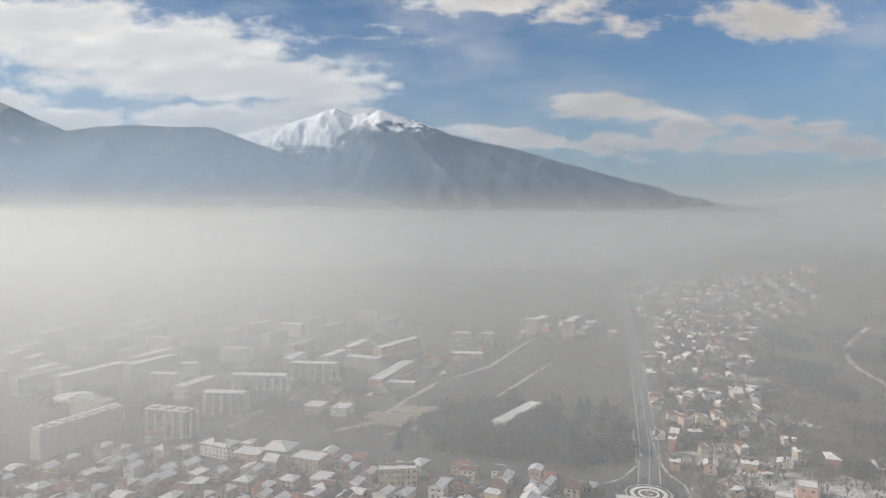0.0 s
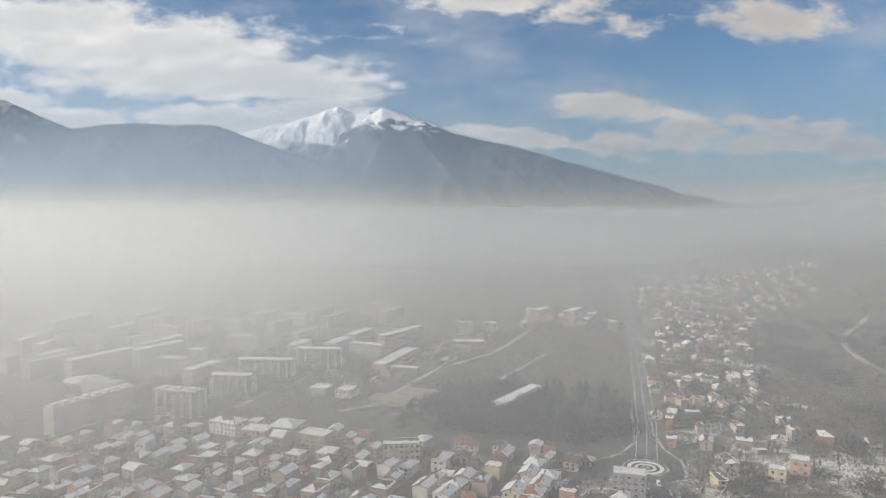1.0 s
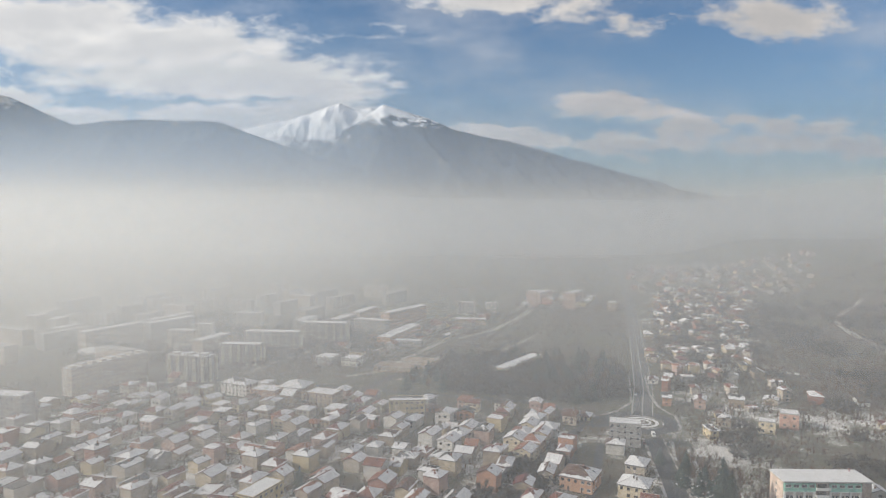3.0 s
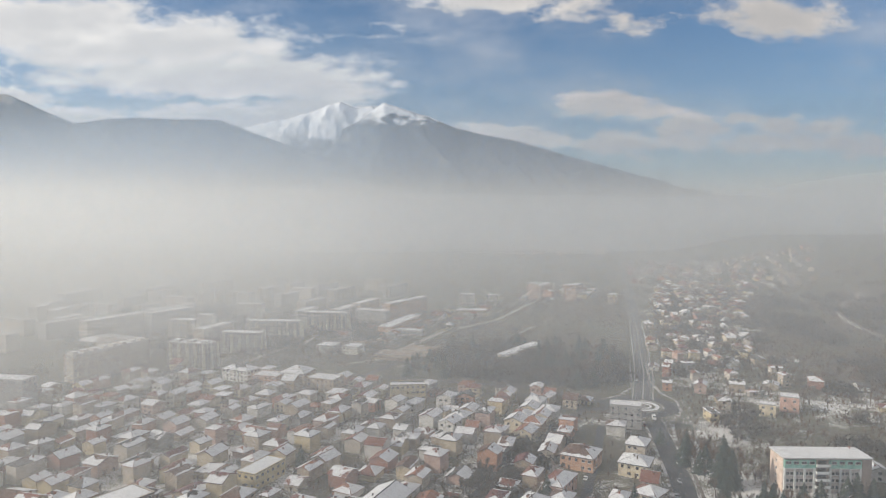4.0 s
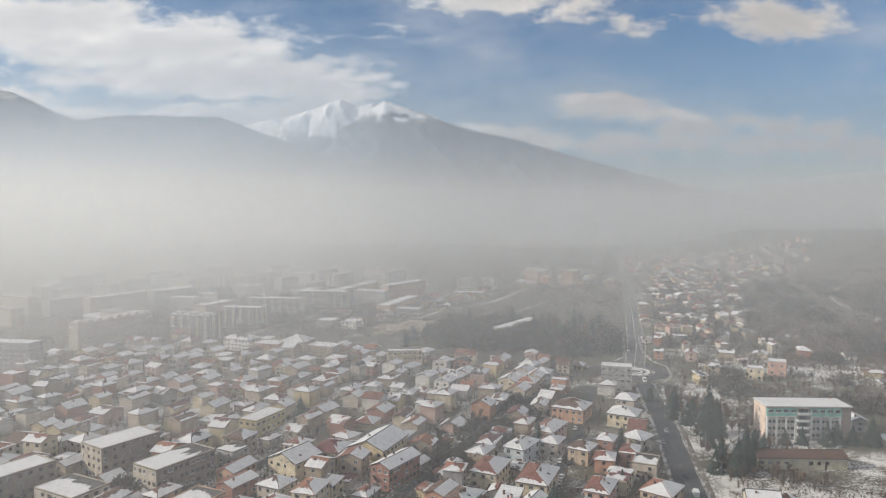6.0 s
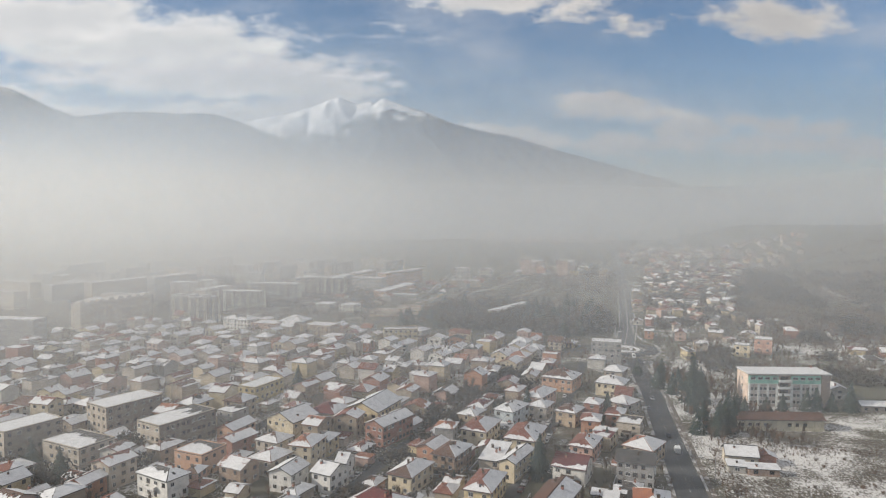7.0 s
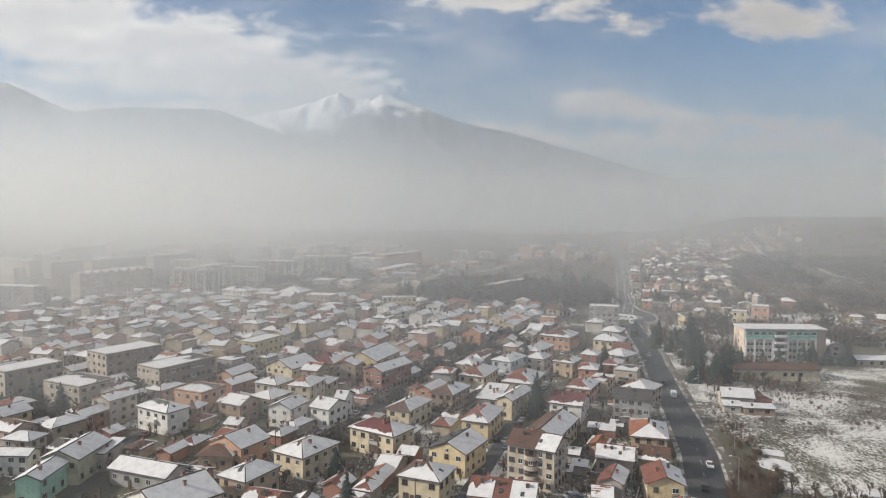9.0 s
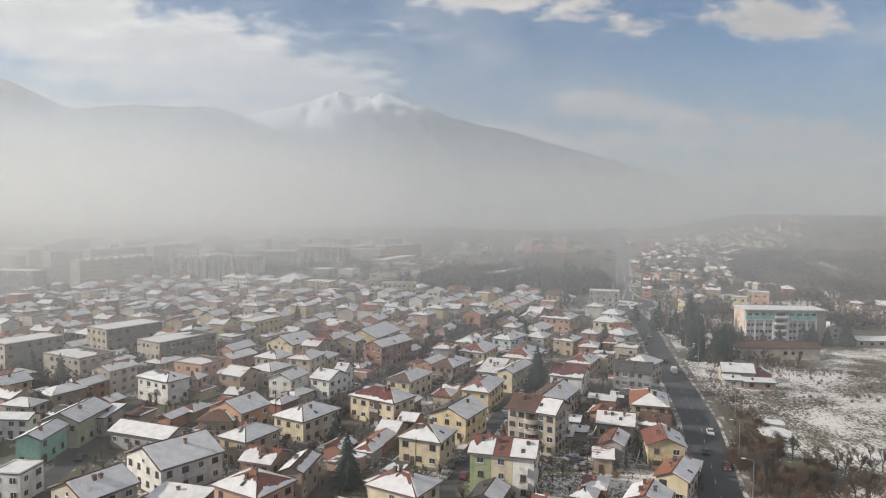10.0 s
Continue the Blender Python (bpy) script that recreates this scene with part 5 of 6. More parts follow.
# ---- the school and its yard ----
def school():
    ob = thing("school_building", 159.4, 261.8, 1.1, "white four-storey school with a mint green top band and snowy roof", "school")
    TAKEN.append((146, 262, 10)), TAKEN.append((159, 262, 11)), TAKEN.append((172, 262, 10))
    w, d, high = 36.5, 12.0, 15.0
    a, b = w / 2, d / 2
    mint, pale, sunlit_end, dull = paint((0.26, 0.52, 0.43)), paint((0.56, 0.50, 0.46)), paint((0.66, 0.52, 0.43)), paint((0.30, 0.24, 0.21))
    verts = box_v(-a, a, -b, b, -0.8, high)
    # west end wall coloured warmer and lighter to stand for sunlight on it
    piece("wall", mesh_from("wall", verts, BOX_F, [pale, sunlit_end], [0, 0, 0, 0, 0, 1]), ob)
    # the east end stands a little proud, in a darker dull brown
    piece("end_bay", boxes("end_bay", [(a - 3.8, a + 0.15, -b - 0.9, b + 0.15, -0.8, high - 0.02)], [dull]), ob, None, "dull brown end bay")
    bays = ((-a + 0.3, -a + 13.4), (-a + 19.4, a - 3.9))
    for x0, x1 in bays:
        piece("top_band", boxes("top_band", [(x0, x1, -b - 0.9, -b, high - 4.1, high - 0.6)], [mint]), ob, None, "mint green top storey band")
        for k in range(4):
            put_window(ob, "f", x0 + (k + 0.5) * (x1 - x0) / 4, high - 1.75, w, d + 1.8, 2.2, 1.2, True)
        piece("sill_band", boxes("sill_band", [(x0, x1, -b - 1.0, -b, high - 4.35, high - 4.1)], [WHITE]), ob)
        for s in range(3):
            for k in range(6):
                put_window(ob, "f", x0 + 0.6 + (k + 0.5) * (x1 - x0 - 1.2) / 6, 2.3 + s * 3.0, w, d, 1.5, 1.35, True)
        for k in range(4):
            piece("pilaster", boxes("pilaster", [(-0.38, 0.38, -0.8, 0.0, 0.0, high - 4.35)], [WHITE]), ob, pose(x0 + 0.4 + k * (x1 - x0 - 0.8) / 3, -b, 0))
    # no hollow here: a dull brown panel paints the shade behind the balconies
    piece("recess", boxes("recess", [(-a + 13.6, -a + 19.2, -0.06, 0.0, 0.2, high - 0.8)], [dull]), ob, pose(0, -b, 0), "dull brown panel for the shade behind the balconies")
    for s in range(4):
        bal = piece("balcony", boxes("balcony", [(-2.9, 2.9, -1.7, 0.0, -0.2, 0.0)], [CONCRETE]), ob, pose(-a + 16.4, -b, 2.4 + s * 3.1))
        piece("railing", boxes("railing", [(-2.9, 2.9, -1.7, -1.6, 0.0, 1.1), (-2.9, -2.8, -1.6, 0.0, 0.0, 1.1), (2.8, 2.9, -1.6, 0.0, 0.0, 1.1)], [WHITE]), bal)
        piece("balcony_door", boxes("balcony_door", [(-1.8, 1.8, -0.1, 0.0, 0.1, 2.2)], [GLASS]), ob, pose(-a + 16.4, -b - 0.06, 2.4 + s * 3.1))
    for s in range(4):
        put_window(ob, "l", 0.0, 2.3 + s * 3.2, w, d, 1.2, 1.3, True)
    roof = piece("roof", boxes("roof", [(-a - 0.6, a + 0.6, -b - 1.6, b + 0.6, high, high + 0.35)], [CONCRETE]), ob)
    piece("snow_cover", boxes("snow_cover", [(-a - 0.5, a + 0.5, -b - 1.5, b + 0.5, high + 0.35, high + 0.6)], [SNOW]), roof, None, "even white snow")
    chimney(ob, a - 3, b - 1.5, high + 1.2, random.Random(4))
    return ob


def annex():
    ob = house(139.8, 225.5, 1.0, 34.5, 8.5, 4.4, "gx", (0.70, 0.62, 0.46), "brown", "bbsb", 3, 1, "long low cream school annex with a dark brown roof", pitch=0.42, name="school_annex", group="")
    ob["category"] = "school annex"
    for i in range(-1, 2):
        TAKEN.append((139.8 + i * 12, 225.5, 8))
    house(108.0, 186.2, 12.0, 10.5, 8.0, 3.4, "gx", (0.55, 0.48, 0.38), "dark", "ssss", 2, 1, "small workshop with a steep white roof", pitch=0.6, name="workshop", group="")
    house(103.0, 177.8, 12.0, 5.5, 4.5, 2.4, "mono", (0.5, 0.47, 0.42), "dark", "sxxx", 1, 1, "low shed with a snowy roof", name="shed", group="sheds in the yard")
    house(111.0, 175.2, 8.0, 10.0, 4.0, 2.3, "mono", (0.35, 0.24, 0.18), "dark", "sxxx", 1, 1, "long brown shed with a snowy roof", name="shed", group="sheds in the yard")
    house(116.5, 185, 12.0, 6.0, 5.0, 2.8, "gy", (0.35, 0.16, 0.12), "red", "xsxb", 1, 1, "small red brick shed", name="shed", group="sheds in the yard")
    house(201.0, 250.0, 4.0, 26.0, 6.5, 2.8, "gx", (0.32, 0.27, 0.23), "dark", "ssss", 1, 1, "low brown yard building with snowy roof", name="low_hall", group="")
    house(190.0, 271.7, 8.0, 7.0, 9.0, 5.0, "gy", (0.45, 0.42, 0.38), "dark", "xsxs", 1, 2, "small grey gabled house with snowy roof")


school()
annex()


def snow_plot(x, y, rx, ry, turn, seed):
    """A bed of unbroken snow with a ragged rim."""
    TAKEN.append((x, y, 0.8 * max(rx, ry)))
    n = 40
    rim = []
    for i in range(n):
        q = 2 * math.pi * i / n
        g = 1 + 0.35 * noise.noise(Vector((2 * math.cos(q), 2 * math.sin(q), seed)))
        c, e = math.cos(q), math.sin(q)
        box = 1.0 / max(abs(c), abs(e)) ** 0.7
        rim.append((rx * c * g * box, ry * e * g * box))
    v = [(px, py, 0.0) for px, py in rim] + [(px * 0.96, py * 0.96, 0.10) for px, py in rim]
    f = [(i, (i + 1) % n, n + (i + 1) % n, n + i) for i in range(n)] + [tuple(range(n, 2 * n))]
    ob = new("snow_plot", mesh_from("snow_plot", v, f, [SNOW]))
    ob.matrix_basis = pose(x, y, 0.01, 0, 0, turn)
    tagged(ob, "flat bed of unbroken snow among dry grass", "snow", "snow beds in the meadow", "stuff")


for k, (x, y, rx, ry, turn) in enumerate([(94.5, 128.5, 4.2, 4.6, -14), (97.5, 137.5, 3.6, 2.6, -14), (112.0, 108.0, 7.0, 1.6, -10)]):
    snow_plot(x, y, rx, ry, turn, k * 3.7)

# ---- more flats beyond the streets of houses ----
rng = random.Random(91)
for j in range(9):
    for i in range(9):
        x, y = -430 + i * 52 + j * 14 + rng.uniform(-8, 8), 560 + j * 58 - i * 9 + rng.uniform(-8, 8)
        if x > -70 or rng.random() < 0.42 or not free(x, y, 17):
            continue
        long_way = rng.random() < 0.6
        span = rng.uniform(30, 52)
        block(round(x, 1), round(y, 1), 24 + rng.uniform(-3, 3), 11.5 if long_way else span, span if long_way else 11.5, 15.0, 5, rng.choice(((0.34, 0.33, 0.32), (0.47, 0.41, 0.34), (0.42, 0.36, 0.30))), "five-storey hazy concrete block of flats with a snowy flat roof", step=4.2, stripes=rng.random() < 0.6, roof_snow=rng.random() < 0.4)

# ---- houses that fill the streets ----
PALETTE = [(0.54, 0.46, 0.34), (0.60, 0.58, 0.54), (0.42, 0.36, 0.29), (0.47, 0.42, 0.36), (0.44, 0.23, 0.15), (0.46, 0.32, 0.27), (0.52, 0.43, 0.27), (0.34, 0.27, 0.20), (0.30, 0.29, 0.24), (0.33, 0.32, 0.31)]
NAMES = ["cream", "white", "beige", "pale beige", "orange", "pink", "yellow", "tan", "olive", "grey"]


def fill(poly, heading, across, along, size, seed, most, detail_at, gap=1.0, keep=1.0, low=False, jitter=1.0):
    """Houses in rows over an area; heading gives the run of the rows. Those past the first most, or far off, are returned as plans."""
    rng = random.Random(seed)
    th = radians(heading)
    X, Y = Vector((math.cos(th), -math.sin(th))), Vector((math.sin(th), math.cos(th)))
    cx, cy = sum(p[0] for p in poly) / len(poly), sum(p[1] for p in poly) / len(poly)
    made, rest = 0, []
    spots = []
    for i in range(-40, 41):
        for j in range(-40, 41):
            q = Vector((cx, cy)) + X * (i * across + (0.16 * across if i % 2 else -0.16 * across) + jitter * rng.uniform(-1, 1)) + Y * (j * along + jitter * rng.uniform(-2.2, 2.2))
            if inside(poly, q.x, q.y) and rng.random() < keep:
                spots.append((q.y, q.x))
    for y, x in sorted(spots):
        w, d = rng.uniform(*size), rng.uniform(size[0] + 1, size[1] + 3)
        r = 0.43 * math.hypot(w, d)
        if inside(NEAR, x, y) and (size[1] > 6 or rng.random() > 0.62):
            continue
        if road_gap(x, y) < 0.42 * max(w, d) + 2.4 or not free(x, y, r * gap):
            continue
        k = rng.choices(range(10), (15, 12, 15, 12, 8, 8, 9, 11, 4, 10))[0]
        kind = rng.choices(("hip", "gy", "gx", "flat"), (45, 34, 15, 6))[0]
        storeys = 1 if size[1] <= 8.0 else rng.choice((1, 2, 2)) if low else rng.choice((1, 2, 2, 2, 2, 3))
        eave = storeys * 2.6 + rng.uniform(0, 0.4)
        tiles = rng.choices(("red", "brown", "maroon", "dark", "orange"), (30, 25, 8, 25, 12))[0]
        snow = "".join(rng.choice("smlbb") for q in range(4)) if low else rng.choice("smmlpb") + rng.choice("ssssml") + "s" + rng.choice("bbbml")
        detail = 2 if y < detail_at[0] else 1 if y < detail_at[1] else 0
        wall = BRICK if rng.random() < 0.07 else PALETTE[k]
        turn, pitch = heading + rng.uniform(-6, 6) * min(jitter, 4), rng.uniform(0.32, 0.48)
        if made < most:
            shed = size[1] <= 6
            house(round(x, 1), round(y, 1), turn, w, d, eave, kind, wall, tiles, snow, detail, storeys,
                  f"{'bare brick' if wall is BRICK else NAMES[k]} {'one' if storeys == 1 else 'two' if storeys == 2 else 'three'}-storey {'outbuilding' if shed else 'house'} with a {'flat' if kind == 'flat' else 'hipped' if kind == 'hip' else 'gabled'} snowy roof",
                  pitch=pitch, name="outbuilding" if shed else "house", group="outbuildings in the yards" if shed else "houses of the town")
            made += 1
        else:
            TAKEN.append((x, y, r * 0.9))
            rest.append((x, y, turn, w, d, eave, kind, wall, tiles, snow, pitch))
    return rest


def joined_houses(plans, label):
    """Houses too far to tell apart, walls and roofs in one mesh."""
    mats = [paint(c) for c in PALETTE] + [BRICK, SNOW] + [TILES[k][0] for k in TILES]
    keys = list(TILES)
    v, f, s = [], [], []

    def add(verts, faces, slot):
        n = len(v)
        v.extend(verts)
        f.extend(tuple(n + k for k in g) for g in faces)
        s.extend([slot] * len(faces))
    for x, y, turn, w, d, eave, kind, wall, tiles, snow, pitch in plans:
        m = pose(x, y, hill(x, y), 0, 0, -turn)
        slot = len(PALETTE) if wall is BRICK else PALETTE.index(wall)
        a, b = w / 2, d / 2
        verts, faces = box_v(-a, a, -b, b, -0.8, eave), list(BOX_F)
        if kind == "gy":
            verts += [(0, -b, eave + pitch * a), (0, b, eave + pitch * a)]
            faces += [(4, 5, 8), (6, 7, 9)]
        if kind == "gx":
            verts += [(-a, 0, eave + pitch * b), (a, 0, eave + pitch * b)]
            faces += [(5, 6, 9), (7, 4, 8)]
        add([m @ Vector(p) for p in verts], faces, slot)
        for i, side in enumerate("frbl"):
            slopes, top = roof_slopes(kind, w, d, eave, pitch, 0.5)
            if side in slopes:
                A, B, C, D = slopes[side]
                pv, pf = slab([A, B, C] if C == D else [A, B, C, D], 0.25, None, "")
                add([m @ p for p in pv], pf, len(PALETTE) + 1 if snow[i] == "s" or (snow[i] == "m" and int(x * 7) % 2) else len(PALETTE) + 2 + keys.index(tiles))
        # dark window openings
        for k in range(2):
            wz = eave * (0.28 + 0.45 * k)
            add([m @ Vector(p) for p in box_v(-a * 0.55, -a * 0.2, -b - 0.05, -b, wz - 0.6, wz + 0.6)], BOX_F, len(PALETTE) + 2 + keys.index("dark"))
            add([m @ Vector(p) for p in box_v(a * 0.2, a * 0.55, -b - 0.05, -b, wz - 0.6, wz + 0.6)], BOX_F, len(PALETTE) + 2 + keys.index("dark"))
    tagged(new("far_houses", mesh_from("far_houses", v, f, mats, s)), label, "houses", kind="stuff")


NEAR = [(-74, 19.2), (66, 19.2), (76, 129.3), (84, 181.1), (20, 200.5), (-24, 159), (-60, 151.3), (-100, 146.1), (-125, 96.9)]
TOWN = [(-300, 345.6), (-262, 418.1), (-198, 469.9), (-77, 441.4), (-13, 428.5), (85, 401.3), (97, 330), (62, 96.9), (40, 32.1), (-70, 32.1), (-120, 81.3), (-235, 252.3)]
rest = fill(TOWN, 21.0, 11.8, 10.4, (6.2, 9.6), 5, 205, (165, 245), 0.9, 0.97, jitter=1.3)
fill(TOWN, 21.0, 9.0, 8.5, (4.0, 6.0), 6, 110, (0, 0), 0.95)
joined_houses(rest, "distant snowy-roofed houses in the smog")
rest = fill([(137, 401.3), (132, 353.3), (150, 345.6), (240, 433.6), (240, 550.2), (172, 524.3)], 11.0, 13.0, 13.0, (4.5, 9.5), 8, 30, (0, 446.6), 1.0, 0.40, jitter=3.0)
rest += fill([(146, 488.1), (165, 433.6), (235, 488.1), (330, 731.6), (480, 1042.4), (330, 1042.4), (244, 796.3)], 15.5, 14.0, 15.0, (5.0, 9.5), 7, 20, (0, 498.4), 1.0, 0.62, low=True, jitter=4.0)
rest += fill([(265, 1016.5), (560, 1019.1), (800, 1480.0), (390, 1480.0)], 20.0, 19.0, 21.0, (6.0, 11.0), 9, 0, (0, 6.2), 1.0, 0.42, low=True, jitter=5.0)
rest += fill([(80, 1765.2), (428, 1770.4), (560, 2337.7), (100, 2337.7)], 20.0, 26.0, 30.0, (9.0, 17.0), 10, 0, (0, 6.2), 1.0, 0.6, jitter=4.0)
rest += fill([(90, 848.1), (180, 861.1), (230, 990.6), (130, 990.6)], 20.0, 18.0, 22.0, (7.0, 13.0), 11, 0, (0, 6.2), 1.0, 0.7)
rest += fill([(235, 330.0), (310, 330.0), (360, 470.0), (240, 440.0)], 16.0, 22.0, 26.0, (6.0, 10.0), 12, 12, (0, 343), 1.0, 0.4, low=True)
rest += fill([(-60, 524.3), (-10, 615), (60, 783.4), (-10, 783.4), (-120, 576.1)], 21.0, 20.0, 20.0, (6.0, 12.0), 13, 0, (0, 6.2), 1.0, 0.5, low=True)
joined_houses(rest, "scattered low houses beyond the roundabout")

# cars and sheds in the yards beside the flats
park(5, 35.2, 104.9, 75)
park(3, 36.2, 99.8, 75)
park(1, 39.0, 109.6, 75)
house(39.4, 130.0, 18.0, 3.2, 4.2, 2.3, "mono", (0.40, 0.36, 0.31), "dark", "sxxx", 0, 1, "low yard shed with a snow-covered lean-to roof", name="shed", group="sheds in the yard")
house(39.5, 121.1, 18.0, 3.6, 3.4, 2.3, "mono", (0.40, 0.36, 0.31), "dark", "sxxx", 0, 1, "low yard shed with a snow-covered lean-to roof", name="shed", group="sheds in the yard")
house(50.6, 152.9, 18.0, 4.0, 3.6, 2.3, "mono", (0.40, 0.36, 0.31), "dark", "sxxx", 0, 1, "low yard shed with a snow-covered lean-to roof", name="shed", group="sheds in the yard")
house(57.6, 154.9, 18.0, 3.4, 4.4, 2.3, "mono", (0.40, 0.36, 0.31), "dark", "sxxx", 0, 1, "low yard shed with a snow-covered lean-to roof", name="shed", group="sheds in the yard")
house(35.2, 117.4, 18.0, 2.8, 3.2, 2.3, "mono", (0.40, 0.36, 0.31), "dark", "sxxx", 0, 1, "low yard shed with a snow-covered lean-to roof", name="shed", group="sheds in the yard")

# ---- trees and shrubs ----
rng = random.Random(77)
FAR_BARE = [bare_tree(33, 9.0, 0.6, TWIGS, 4, 4, 0.05), bare_tree(38, 11.0, 0.5, TWIGS, 4, 4, 0.05), bare_tree(39, 8.0, 0.7, RUSSET, 4, 4, 0.05)]
# places and heights of the conifers that stand out
for x, y, tall in [(118.8, 263.6, 22), (116.2, 302.4, 12), (114.1, 277.8, 11), (104.5, 217.9, 10), (112.0, 215.7, 13), (125.0, 238.2, 12), (34.5, 169.9, 15), (-17.5, 88.7, 12),
                   (-24.2, 116, 8.5), (-68.4, 275.9, 13), (72.5, 235.7, 12), (39.7, 248.9, 11), (-121.8, 164.1, 12), (-135.2, 170.7, 12), (184.0, 249.1, 13), (165.0, 249.8, 10), (169.5, 250.2, 11),
                   (121.5, 261.0, 17), (113, 247.1, 12), (109, 223.8, 12), (116.5, 219.2, 14), (122, 225.4, 13), (128, 229, 12), (110, 287.3, 10), (154.5, 250.5, 8), (176.0, 250.0, 9)]:
    k = 2 if tall > 11.5 else 1
    plant(SPRUCE, k, x, y, tall / (16 if k == 2 else 10), rng.uniform(0, 360))
for x, y, tall in [(112, 295.1, 11), (119, 284.7, 13), (131, 243.2, 11), (118, 229, 12), (147, 250.1, 8), (108, 317.1, 10), (-60, 91.7, 7), (64, 200.5, 9), (6, 161.6, 7)]:
    plant(SPRUCE, 0, x, y, tall / 13, rng.uniform(0, 360))


def grove(poly, kinds, count, lo, hi, seed, clear=2.0, gap=2.0):
    r = random.Random(seed)
    xs, ys = [p[0] for p in poly], [p[1] for p in poly]
    made = tries = 0
    while made < count and tries < count * 30:
        tries += 1
        x, y = r.uniform(min(xs), max(xs)), r.uniform(min(ys), max(ys))
        if inside(poly, x, y) and road_gap(x, y) > clear + 4 and free(x, y, gap):
            plant(kinds, r.randrange(60), x, y, r.uniform(lo, hi), r.uniform(0, 360))
            made += 1


def scrub(poly, count, seed, lo, hi, clear=3.0, gap=0.3, stems=16, mat=None, tree=False, wide=0.030):
    """Leafless shrubs too thick to tell apart: clumps of leaning twigs."""
    r = random.Random(seed)
    xs, ys = [p[0] for p in poly], [p[1] for p in poly]
    v, f, slots = [], [], []
    made = tries = 0
    while made < count and tries < count * 25:
        tries += 1
        x, y = r.uniform(min(xs), max(xs)), r.uniform(min(ys), max(ys))
        if not inside(poly, x, y) or noise.noise(Vector((x / 35, y / 35, seed))) < -0.22 or road_gap(x, y) < clear or not free(x, y, gap):
            continue
        made += 1
        z, h, s = hill(x, y), r.uniform(lo, hi), r.randrange(2)
        for k in range(stems):
            a = r.uniform(0, 6.28)
            reach = h * r.uniform(0.12, 0.5)
            out, side = Vector((math.cos(a), math.sin(a), 0)), Vector((-math.sin(a), math.cos(a), 0)) * h * wide * r.uniform(0.6, 1.5)
            low = h * r.uniform(0.15, 0.55) if tree else 0.0
            p = Vector((x, y, z + low)) + out * reach * (0.1 if tree else 0.5)
            q = Vector((x, y, z + low + (h - low) * r.uniform(0.45, 1.0))) + out * reach
            n = len(v)
            v += [p - side, p + side, q + side * 0.4 + Vector((0, 0, 0.05))]
            f.append((n, n + 1, n + 2))
            slots.append(s)
        if tree:
            n = len(v)
            v += [Vector((x - 0.012 * h, y, z)), Vector((x + 0.012 * h, y, z)), Vector((x, y, z + 0.8 * h))]
            f.append((n, n + 1, n + 2))
            slots.append(0)
    tagged(new("scrub", mesh_from("scrub", v, f, mat or [TWIGS, RUSSET], slots)), "tangle of leafless brown shrubs and small trees", "shrubs", kind="stuff")


PARK = [(-34, 459.6), (-13, 537.3), (50, 565.8), (140, 542.5), (122, 444), (85, 423.3), (23, 442.7)]
grove(PARK, FAR_BARE, 120, 1.1, 1.7, 1)
grove(PARK, SPRUCE, 55, 0.85, 1.35, 2)
grove(TOWN, FAR_BARE, 75, 0.45, 0.85, 3, -1.0, 0.5)
grove([(-30, 196.0), (-12, 196.0), (56, 322.0), (62, 340.0), (40, 340.0)], FAR_BARE, 46, 0.65, 1.0, 31, -1.0, 0.2)
grove([(-330, 433.6), (-200, 498.4), (-60, 472.5), (-40, 679.8), (-300, 809.3)], FAR_BARE, 12, 0.9, 1.4, 4)
grove([(105, 200.5), (135, 200.5), (140, 284.7), (118, 330)], FAR_BARE, 26, 0.6, 1.1, 5, 1.0, 1.0)
grove([(140, 284.7), (330, 317.1), (340, 498.4), (245, 524.3), (150, 345.6)], FAR_BARE, 50, 0.7, 1.25, 6, 1.0, 1.0)
grove([(260, 498.4), (380, 550.2), (430, 731.6), (340, 731.6)], FAR_BARE, 8, 0.8, 1.3, 7, 1.0, 1.0)
grove([(145, 433.6), (240, 524.3), (380, 912.9), (260, 835.2)], FAR_BARE, 16, 0.6, 1.0, 8, 1.0, 1.0)
THICKET = [(68, 78.0), (96, 78.0), (104, 92.0), (97, 105.0), (88, 110.0), (82, 120.0), (74, 112.0)]
grove(THICKET, BARE, 18, 0.5, 0.9, 9, 0.0, 0.3)
grove(THICKET, BUSH, 70, 0.6, 1.15, 10, 0.0, 0.2)
scrub(THICKET, 150, 51, 1.0, 2.8, 6.5, 0.1, 20, wide=0.02)
scrub([(80, 112.0), (92, 117.6), (100, 161.6), (108, 200.0), (102, 200.0), (92, 161.6)], 240, 52, 0.8, 2.2, 8.0, 0.1, 18, wide=0.02)
scrub([(98, 138.0), (150, 140.0), (190, 190.0), (185, 215.0), (118, 206.0)], 520, 53, 0.3, 0.9, 6.0, 0.1, 12, wide=0.05)
scrub([(118, 192.0), (150, 186.0), (160, 196.0), (136, 212.0), (120, 210.0)], 160, 54, 0.6, 1.8, 6.0, 0.1, 16)
grove([(82, 115), (92, 117.6), (100, 161.6), (94, 161.6)], BUSH, 26, 0.35, 0.7, 11, -1.0, 0.2)
grove([(98, 148.7), (160, 161.6), (178, 208.3), (120, 203.1)], BUSH, 22, 0.3, 0.6, 12, 0.0, 0.2)
grove(TOWN, BUSH, 45, 0.35, 0.7, 13, -1.0, 0.1)
scrub(NEAR, 420, 41, 0.8, 2.6, 3.2, -0.6, 20, wide=0.018)
scrub(NEAR, 130, 42, 3.0, 5.2, 3.4, 0.0, 46, tree=True, wide=0.009)
